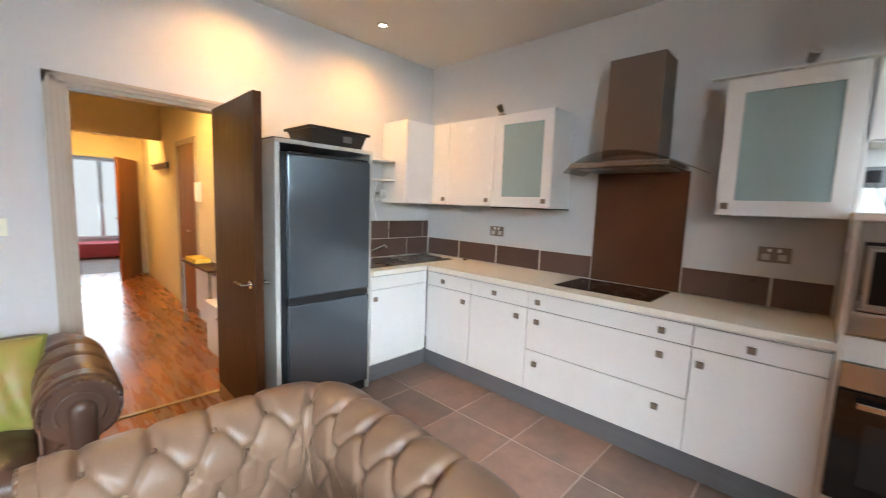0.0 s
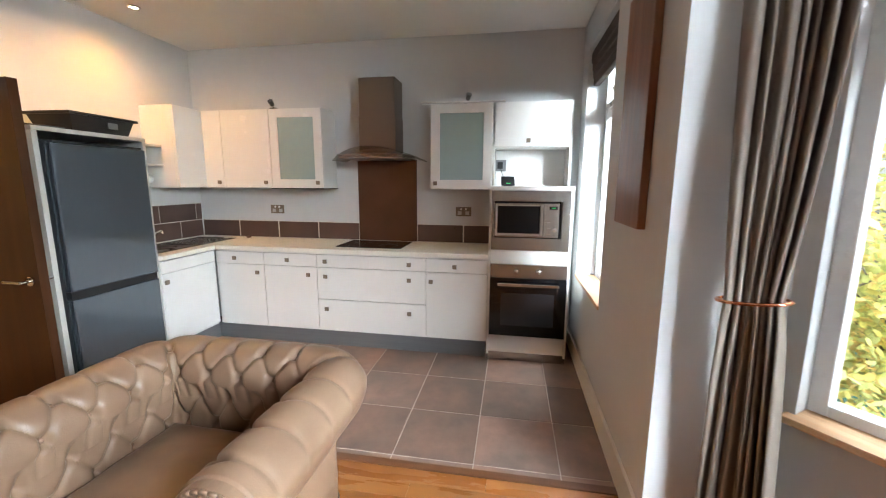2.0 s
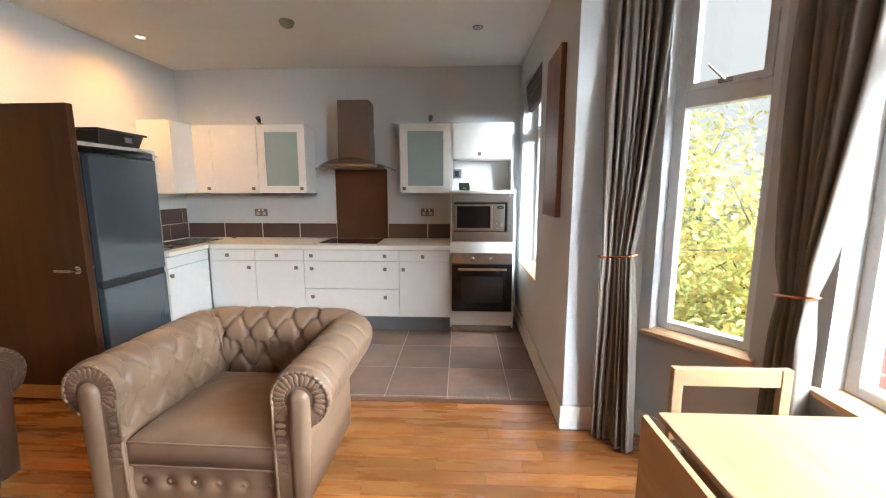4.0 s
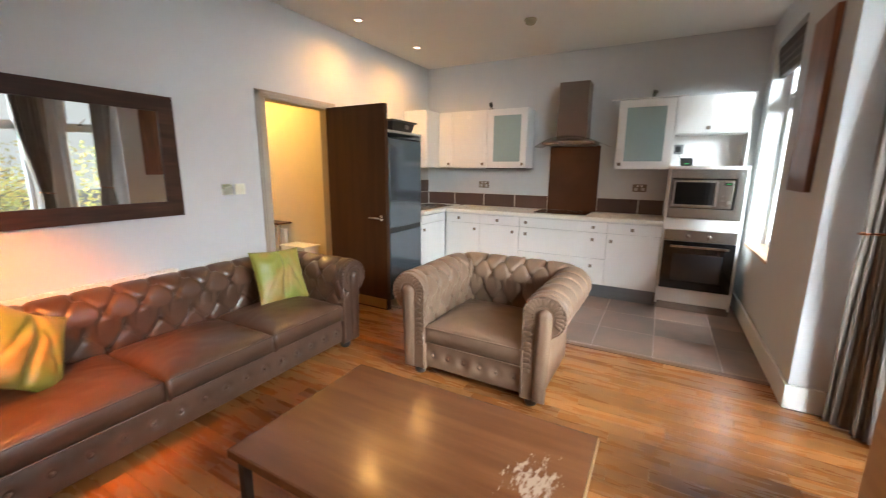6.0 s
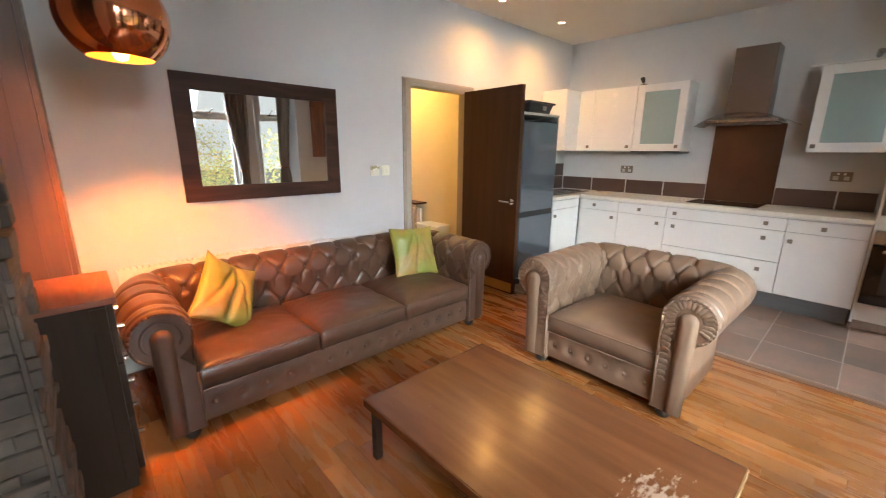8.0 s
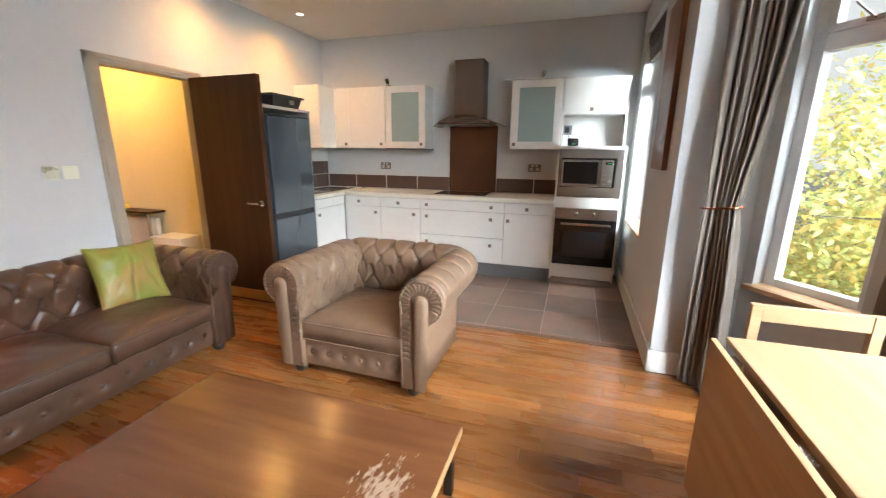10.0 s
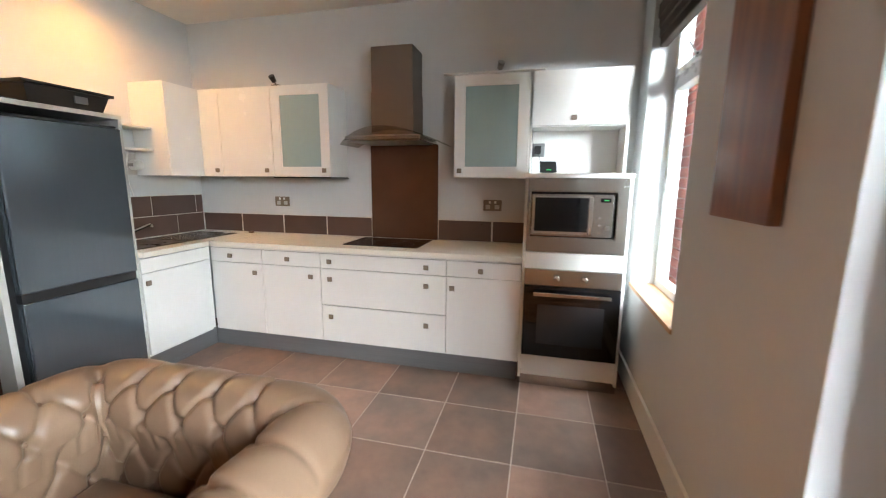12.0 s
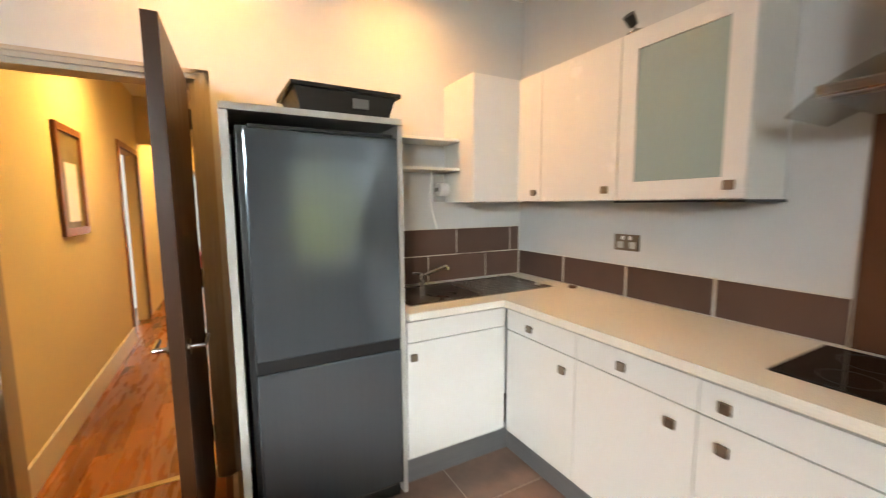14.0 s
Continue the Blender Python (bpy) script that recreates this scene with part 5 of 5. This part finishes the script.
part("top_grille", bm, RADWHITE, t, "white slotted top grille")
part("bracket", box(-0.5, 0.5, -0.036, -0.001, 0.3, 0.34), RADWHITE, t)

# pendant lamp
t = thing("pendant_lamp", "polished copper globe pendant lamp, lit", "pendant lamp", -1.95, 1.98, 1.72)
R = 0.172
prof = []
for i in range(25):
    a = math.radians(-52 + 140 * i / 24)
    prof.append((R * math.cos(a), 0.135 + R * math.sin(a)))
lining = [(max(0.01, r - 0.004), z - 0.0005) for r, z in prof]
part("shade", lathe(prof + [(0.012, 0.135 + R)], 48), COPPER, t, "polished copper open globe", smooth=True)
part("lining", lathe(lining, 48), COPPERIN, t, "satin copper inside", smooth=True)
part("bulb", lathe([(0.0, -0.012), (0.018, -0.006), (0.028, 0.016), (0.024, 0.036), (0.013, 0.06), (0.013, 0.10)], 20), BULB, t, "lit warm bulb", smooth=True).visible_shadow = False
part("holder", tube((0, 0, 0.10), (0, 0, 0.31), 0.016, 12), COPPER, t)
part("cord", tube((0, 0, 0.30), (0, 0, H - 1.72 - 0.03), 0.003, 8), BLACKPLASTIC, t)
part("ceiling_rose", lathe([(0, H - 1.72 - 0.035), (0.04, H - 1.72 - 0.03), (0.05, H - 1.72)], 24), COPPER, t, smooth=True)

# sideboard, tall cupboard and stone pier at the end wall
t = thing("sideboard", "dark wood chest with a red-brown top", "sideboard", -2.117, 1.87, 0)
part("top", box(-0.46, 0.012, -0.012, 0.46, 0.822, 0.845, 0.004), SIDETOP, t, "red-brown polished top")
part("body", box(-0.45, -0.022, 0, 0.45, 0.05, 0.8215, 0.003), SIDEWOOD, t)
part("end_panel_frame", box(-0.07, -0.023, -0.006, -0.0002, 0.06, 0.81, 0.002), SIDEWOOD, t)
for i in range(3):
    z0 = 0.075 + i * 0.248
    d = part("drawer", box(-0.0215, 0.0, 0.012, 0.438, z0, z0 + 0.238, 0.003), SIDEWOOD, t)
    for ky in (0.10, 0.35):
        part("knob", tube((0, ky, z0 + 0.12), (0.022, ky, z0 + 0.12), 0.012, 12), STEEL, d, "small steel knob")
part("plinth", box(-0.44, -0.03, 0.01, 0.44, 0, 0.0495), SIDEWOOD, t)
t = thing("tall_cupboard", "tall pine cupboard in the corner behind the chest", "cupboard", -2.20, 2.40, 0)
part("body", box(-0.55, -0.022, 0.0, 0.56, 0, 2.35, 0.004), TALLWOOD, t)
d = part("door", box(-0.0215, 0.0, 0.004, 0.556, 0.05, 2.34, 0.003), TALLWOOD, t)
part("end_panel", box(-0.45, -0.10, -0.008, -0.0005, 0.15, 2.2, 0.003), TALLWOOD, t)
for hz in (0.4, 1.4, 2.1):
    part("hinge", tube((0.003, 0.008, hz), (0.003, 0.008, hz + 0.06), 0.006, 8), STEEL, t)
stone_pier = solid("stone_pier", box(-2.80, -2.33, 1.47, 1.78, 0, H), STONE, "stacked slate stone pier", "stone pier", "structure")

# ---- ceiling fittings ----
for sx, sy, lit in ((1.02, 2.63, 1), (1.99, 2.60, 1), (1.92, -0.30, 0)):
    t = thing("downlight", "small round recessed downlight, lit" if lit else "small round recessed downlight, unlit", "ceiling light", sx, sy, H, group="downlights")
    part("bezel", lathe([(0.030, -0.001), (0.032, -0.006), (0.042, -0.006), (0.045, -0.0005)], 28), STEEL, t, smooth=True)
    part("bulb", lathe([(0.0, -0.004), (0.029, -0.003), (0.030, -0.001)], 24), SPOTLIT if lit else PLINTH, t).visible_shadow = False
t = thing("smoke_alarm", "round smoke alarm on the ceiling, shade put into its colour", "smoke alarm", 1.735, 1.20, H)
part("base", lathe([(0.058, 0), (0.058, -0.014), (0.050, -0.016)], 28), ALARM, t)
part("cover", lathe([(0.050, -0.012), (0.048, -0.034), (0.030, -0.046), (0.0, -0.047)], 28), ALARM, t, smooth=True)

# ---- hall things ----
t = thing("door_2", "red-brown wooden door in the hall wall", "door", 1.37, 5.17, 0, kind="structure")
part("leaf", box(-0.012, 0.02, 0.0, 0.72, 0.005, 2.0, 0.003), HALLDOOR, t)
bm = box(-0.022, 0.001, -0.06, -0.002, 0, 2.06, 0.003)
add_box(bm, -0.022, 0.001, 0.722, 0.78, 0, 2.06, 0.003)
add_box(bm, -0.022, 0.001, -0.002, 0.722, 2.002, 2.06, 0.003)
part("door_frame", bm, ARCH, t)
bm = tube((-0.012, 0.07, 1.0), (-0.06, 0.07, 1.0), 0.009, 10)
add_tube(bm, (-0.058, 0.07, 1.0), (-0.058, 0.17, 1.0), 0.009, 10)
part("lever_handle", bm, CHROME, t)
t = thing("door_3", "dark brown door standing open at the end of the hall", "door", 1.35, 8.69, 0, -118, kind="structure")
part("leaf", box(0, 0.74, 0, 0.04, 0.005, 1.96, 0.003), HALLDOOR, t)
part("lever_handle", tube((0.66, -0.05, 1.0), (0.54, -0.05, 1.0), 0.01, 10), CHROME, t)
part("lever_stem", tube((0.66, 0.0, 1.0), (0.66, -0.055, 1.0), 0.01, 10), CHROME, t)
t = thing("framed_picture", "dark framed picture with a pale mount on the hall wall", "picture", 0.17, 4.32, 1.57)
bm = flat_frame(0, 0.001, 0.025, (-0.25, 0.25, -0.36, 0.36), (-0.20, 0.20, -0.31, 0.31), 0.004)
part("frame", bm, HALLDOOR, t)
part("print", box(0.002, 0.010, -0.20, 0.20, -0.31, 0.31), material("print_dull_olive", (0.20, 0.16, 0.08), 0.5, second=(0.12, 0.10, 0.05), mix_scale=6), t)
part("mount", box(0.0102, 0.012, -0.11, 0.12, -0.27, 0.12), PLASTIC, t, "pale mount")
t = thing("hall_radiator", "white radiator with a narrow shelf in the hall", "radiator", 1.37, 4.60, 0)
part("panel", box(-0.075, -0.03, -0.42, 0.42, 0.15, 0.62, 0.008), RADWHITE, t)
part("shelf", box(-0.20, -0.001, -0.48, 0.48, 0.69, 0.712, 0.004), DOORWOOD, t, "dark wooden shelf")
bm = tube((-0.18, -0.45, 0.69), (-0.18, -0.45, 0.10), 0.018, 12)
part("leg", bm, STEEL, t, "grey metal leg")
part("leg", tube((-0.18, 0.45, 0.69), (-0.18, 0.45, 0.10), 0.018, 12), STEEL, t, "grey metal leg")
for s in (-0.45, 0.45):
    part("foot", lathe([(0, 0), (0.03, 0), (0.03, 0.02), (0.016, 0.11)], 14, (-0.18, s, 0)), STEEL, t)
solid("yellow_box", box(1.19, 1.34, 4.62, 4.95, 0.7125, 0.76, 0.004), material("card_yellow", (0.72, 0.48, 0.06), 0.6), "flat yellow box on the hall shelf", "box")
t = thing("low_cabinet", "low white cabinet against the hall wall", "cabinet", 1.37, 3.85, 0)
part("body", box(-0.24, -0.018, -0.20, 0.20, 0, 0.44, 0.004), RADWHITE, t)
part("top", box(-0.255, -0.002, -0.21, 0.21, 0.441, 0.46, 0.003), RADWHITE, t)
part("knob", tube((-0.24, -0.14, 0.36), (-0.262, -0.14, 0.36), 0.012, 12), CHROME, t)
t = thing("coat_rack", "dark coat hook rail on the hall wall", "coat rack", 1.37, 6.85, 1.80)
part("board", box(-0.02, -0.001, -0.45, 0.45, -0.04, 0.04, 0.004), DOORWOOD, t)
for i in range(4):
    part("hook", tube((-0.02, -0.33 + i * 0.22, 0), (-0.07, -0.33 + i * 0.22, 0.03), 0.006, 8), STEEL, t)
t = thing("door_entry_phone", "white entry phone on the hall wall", "entry phone", 1.37, 5.03, 1.45)
part("base", box(-0.03, -0.001, -0.05, 0.05, -0.11, 0.11, 0.008), PLASTIC, t)
part("handset", box(-0.055, -0.0305, -0.025, 0.025, -0.10, 0.10, 0.01), PLASTIC, t)
solid("window_bench", box(0.05, 2.05, 11.2, 11.85, 0, 0.30, 0.02), BEDRED, "low bench with a red cover under the far window", "bench")
t = thing("hall_ceiling_light", "round lit light on the hall ceiling", "ceiling light", 0.75, 4.4, H - 0.02)
part("rim", lathe([(0.07, 0), (0.07, -0.012), (0.055, -0.014)], 24), STEEL, t)
part("diffuser", lathe([(0.055, -0.010), (0.0, -0.016)], 24), SPOTLIT, t).visible_shadow = False

# ---- outdoors ----
GZ = -3.4
solid("ground", box(-260, 160, -100, -1.9, GZ - 0.2, GZ), ASPHALT, "grey street surface outside, a storey below", "ground", "structure")


def leafy_tree(name, x, y, height, crown_r, count, seed, colors, label):
    t = thing(name, label, "tree", x, y, GZ, group="street trees")
    rng = random.Random(seed)
    bark = material("bark", (0.16, 0.135, 0.10), 0.9, 0, 0.25, 12, 0.4, 30)
    bm = bmesh.new()
    base = Vector((0, 0, 0))
    top = Vector((0.15, 0.1, height * 0.55))
    add_tube(bm, base, top, 0.16, 10, 0.09)
    tips = []
    for i in range(15):
        a = rng.random() * 6.283
        s = base.lerp(top, 0.45 + 0.55 * rng.random())
        e = Vector((math.cos(a) * crown_r * (0.5 + 0.45 * rng.random()), math.sin(a) * crown_r * (0.5 + 0.45 * rng.random()), height * (0.45 + 0.52 * rng.random())))
        m = s.lerp(e, 0.5) + Vector((0, 0, 0.15))
        add_tube(bm, s, m, 0.035, 7, 0.018)
        add_tube(bm, m, e, 0.018, 6, 0.005)
        tips += [(m, 0.55), (e, 0.75), (m.lerp(e, 0.5), 0.7)]
        for k in range(3):
            e2 = e + Vector((rng.uniform(-0.7, 0.7), rng.uniform(-0.7, 0.7), rng.uniform(-0.5, 0.5)))
            add_tube(bm, m.lerp(e, rng.uniform(0.4, 1)), e2, 0.012, 5, 0.004)
            tips.append((e2, 0.55))
    part("trunk", bm, bark, t)
    for ci, col in enumerate(colors):
        verts, faces = [], []
        for k in range(count // len(colors)):
            c, r = tips[rng.randrange(len(tips))]
            p = c + Vector((rng.gauss(0, 1), rng.gauss(0, 1), rng.gauss(0, 0.8))) * r * 0.55
            s = rng.uniform(0.024, 0.052)
            turn = Euler((rng.uniform(-1.1, 1.1), rng.uniform(-1.1, 1.1), rng.uniform(0, 6.3))).to_matrix()
            b = len(verts)
            for lx, ly, lz in ((-1, 0, 0), (-0.35, 0.55, 0.1), (0.45, 0.5, 0.08), (1.1, 0, -0.1), (0.45, -0.5, 0.08), (-0.35, -0.55, 0.1)):
                verts.append(p + turn @ Vector((lx * s, ly * s, lz * s)))
            faces.append(tuple(range(b, b + 6)))
        me = bpy.data.meshes.new("crown")
        me.from_pydata(verts, [], faces)
        me.materials.append(col)
        ob = new("crown", me)
        ob.parent = t
        tagged(ob, "yellowing autumn leaves", kind="stuff")
    return t


def leaf_material(name, c):
    m = material(name, c, 0.55, 0, 0.25, 3, second=tuple(v * 0.7 for v in c))
    m.node_tree.nodes["Principled BSDF"].inputs["Transmission Weight"].default_value = 0.0
    n, L = m.node_tree.nodes, m.node_tree.links
    tl, ad = n.new("ShaderNodeBsdfTranslucent"), n.new("ShaderNodeMixShader")
    tl.inputs[0].default_value = (*[min(1, v * 1.6) for v in c], 1)
    ad.inputs[0].default_value = 0.5
    L.new(n["Principled BSDF"].outputs[0], ad.inputs[1])
    L.new(tl.outputs[0], ad.inputs[2])
    L.new(ad.outputs[0], n["Material Output"].inputs[0])
    return m


LEAVES = [leaf_material("leaf_yellow", (0.66, 0.57, 0.20)), leaf_material("leaf_green", (0.43, 0.44, 0.17)), leaf_material("leaf_lime", (0.50, 0.52, 0.22)), leaf_material("leaf_orange", (0.66, 0.47, 0.18))]
leafy_tree("street_tree", 2.9, -4.3, 5.5, 1.6, 16000, 3, LEAVES, "autumn street tree with yellow-green leaves outside the bay")
leafy_tree("street_tree", 6.2, -4.7, 5.6, 2.0, 18000, 8, LEAVES, "autumn street tree with yellow-green leaves outside the bay")
leafy_tree("street_tree", 0.6, -7.6, 5.4, 1.8, 8000, 12, LEAVES, "autumn street tree further along the street")


def parked_car(x, y, rz, paint, label="pale parked car on the street below"):
    t = thing("parked_car", label, "car", x, y, GZ, rz, group="parked cars")
    side = [(-2.1, 0.25), (-2.1, 0.75), (-1.3, 0.92), (-0.75, 1.42), (0.9, 1.45), (1.6, 0.98), (2.1, 0.85), (2.1, 0.25)]
    bm = prism(side, 1, -0.85, 0.85)
    bmesh.ops.recalc_face_normals(bm, faces=bm.faces)
    bmesh.ops.bevel(bm, geom=list(bm.edges), offset=0.06, segments=2, affect="EDGES")
    part("body", bm, paint, t)
    for s in (-1, 1):
        part("side_window", prism([(-1.1, 0.95), (-0.7, 1.34), (0.85, 1.37), (1.35, 0.98)], 1, s * 0.855, s * 0.862), BLACKGLASS, t)
        part("tail_light", box(2.07, 2.125, s * 0.62, s * 0.80, 0.58, 0.80, 0.01), TAIL, t, "red tail light")
        for wx in (-1.35, 1.35):
            part("wheel", tube((wx, s * 0.72, 0.32), (wx, s * 0.88, 0.32), 0.32, 20), BLACKPLASTIC, t)


CARW = material("car_paint_silver", (0.55, 0.57, 0.60), 0.3, 0.3, 0.03)
CARG = material("car_paint_teal", (0.10, 0.36, 0.30), 0.3, 0.2, 0.03)
TAIL = material("tail_light_red", (0.60, 0.04, 0.04), 0.3, 0, 0.03)
CARB = material("car_paint_blue", (0.30, 0.40, 0.50), 0.3, 0.3, 0.03)
parked_car(3.0, -9.5, 8, CARW)
parked_car(-2.2, -9.6, 5, CARB)
parked_car(8.2, -7.9, -28, CARG, "teal-green parked car on the street below")

# brick outer pier of the bay, seen through the front window, and a neighbouring brick front
bm_brick = box(-0.1075, 0.1075, -0.05, 0.05, -0.0325, 0.0325, 0.003, 1)
brick_mesh = finish(bm_brick, "brick", BRICKRED)


def brick_pier(name, x, y, rz, cols, z0, z1, label):
    t = thing(name, label, "brick pier", x, y, 0, rz, kind="structure")
    part("mortar_core", box(0.004, cols * 0.225 - 0.014, 0.006, 0.094, z0, z1), MORTAR, t)
    n = int((z1 - z0) / 0.075)
    for j in range(n):
        for i in range(cols):
            ob = new("brick", brick_mesh)
            ob.parent = t
            ob.matrix_local = pose(0.1075 + i * 0.225, 0.05, z0 + 0.0375 + j * 0.075)
    return t


brick_pier("brick_pier", 0.10, -2.05, 0, 1, 0.0, 2.85, "red brick pier outside the front bay window")
brick_pier("brick_pier", 2.92, -1.27, 0, 1, 0.0, 2.85, "red brick pier outside the kitchen window")

# overcast distance beyond the street, and outside the far room
solid("backdrop", box(-260, 160, -100.2, -100, -12, 190), SKYGLOW, "bright overcast sky beyond the street", "sky", "structure")
solid("backdrop_side", box(160, 160.2, -100, 0, -12, 190), SKYGLOW, "bright overcast sky along the street", "sky", "structure")
solid("backdrop_far", box(-3, 6, 13.5, 13.6, -3, 6), SKYGLOW, "bright overcast sky outside the far room", "sky", "structure")

# stacked slate on the pier by the chest
rs = random.Random(9)
for face in (0, 1):
    z = 0.0
    while z < H - 0.03:
        h = rs.uniform(0.035, 0.075)
        h = min(h, H - z)
        a, end = (-2.80, -2.335) if face == 0 else (1.475, 1.78)
        while a < end - 0.02:
            b = min(end, a + rs.uniform(0.12, 0.30))
            d = rs.uniform(0.006, 0.032)
            bm = box(a, b - 0.003, 1.47 - d, 1.4695, z + 0.002, z + h - 0.002, 0.003, 1) if face == 0 else box(-2.3295, -2.33 + d, a, b - 0.003, z + 0.002, z + h - 0.002, 0.003, 1)
            part("stone", bm, STONE, stone_pier)
            a = b
        z += h

# ---- floor pieces, last ----
plank_meshes = {}


def plank(parent, x0, w, y0, y1):
    ln = round(y1 - y0, 3)
    key = (round(w, 4), ln)
    if key not in plank_meshes:
        bm = box(0, w - 0.0012, 0, ln - 0.0012, -0.012, 0.0)
        plank_meshes[key] = finish(bm, "plank", PLANK)
    ob = new("plank", plank_meshes[key])
    ob.matrix_world = pose(x0, y0, 0)
    ob.parent = parent


def lay(parent, x0, x1, lo, hi, width, seed, lens):
    rng = random.Random(seed)
    x = x1
    while x > x0 + 0.005:
        w = min(width, x - x0)
        x -= w
        a, b = lo(x + w / 2), hi
        y = a
        first = True
        while y < b - 0.01:
            ln = rng.choice(lens) * (rng.choice((0.35, 0.6, 0.8)) if first else 1)
            first = False
            e = min(b, y + ln)
            if b - e < 0.15:
                e = b
            plank(parent, x, w, y, e)
            y = e


def bay_edge(x):
    """Where the boards begin at the bay."""
    if x > 0.75 or x < -2.12:
        return WY
    if x > 0.22:
        return -1.615 + (x - 0.22) / 0.53 * 0.40 - 0.03
    if x > -1.59:
        return -1.63
    return -1.615 + (-1.59 - x) / 0.53 * 0.40 - 0.03


lay(floor, WX, TX - 0.03, bay_edge, DY + 0.07, 0.094, 5, (0.45, 0.6, 0.8, 1.1))
lay(floor_hall, 0.0, 1.5, lambda x: DY + 0.105, 9.0, 0.128, 7, (1.2, 1.5, 1.8))

# slate tiles in the kitchen
tile_meshes = {}
rng = random.Random(2)


def slate(x0, x1, y0, y1):
    j = 0.0026
    key = (round(x1 - x0, 3), round(y1 - y0, 3))
    if key not in tile_meshes:
        tile_meshes[key] = finish(box(j, key[0] - j, j, key[1] - j, -0.006, 0.0, 0.0015, 1), "tile", SLATE)
    ob = new("tile", tile_meshes[key])
    ob.matrix_world = pose(x0, y0, rng.uniform(-0.0008, 0.0008))
    ob.parent = floor_tiles


xs = (TX + 0.02, 1.09, 1.545, 2.01, 2.48, KX)
ys = (WY, -0.53, -0.085, 0.36, 0.818, 1.265, 1.72, 2.18, 2.635, DY)
for xa, xb in zip(xs, xs[1:]):
    for ya, yb in zip(ys, ys[1:]):
        slate(round(xa, 3), round(xb, 3), ya, yb)

# brown wall tiles over the worktop
t1 = thing("tile_upstand", "brown ceramic tile upstand with pale joints along the kitchen wall", "wall tiles", KX, 0, 0.902)
part("grout_bed", box(-0.005, -0.0005, -0.05, 2.995, 0, 0.170), WALLGROUT, t1)
for a, b in ((2.565, 2.985), (2.118, 2.555), (1.68, 2.108), (1.245, 1.67), (0.21, 0.65), (-0.05, 0.20)):
    part("tile", box(-0.009, -0.0049, a + 0.001, b - 0.001, 0.003, 0.166, 0.0015, 1), WALLTILE, t1)
t2 = thing("tile_upstand", "two rows of brown ceramic tiles behind the sink", "wall tiles", 0, DY, 0.902)
part("grout_bed", box(1.79, KX - 0.011, -0.005, -0.0005, 0, 0.342), WALLGROUT, t2)
for z0, z1, cuts in ((0.003, 0.168, (1.79, 2.19, 2.63, KX - 0.012)), (0.174, 0.338, (1.79, 1.96, 2.40, 2.84, KX - 0.012))):
    for a, b in zip(cuts, cuts[1:]):
        part("tile", box(a + 0.003, b - 0.003, -0.009, -0.0049, z0, z1, 0.0015, 1), WALLTILE, t2)
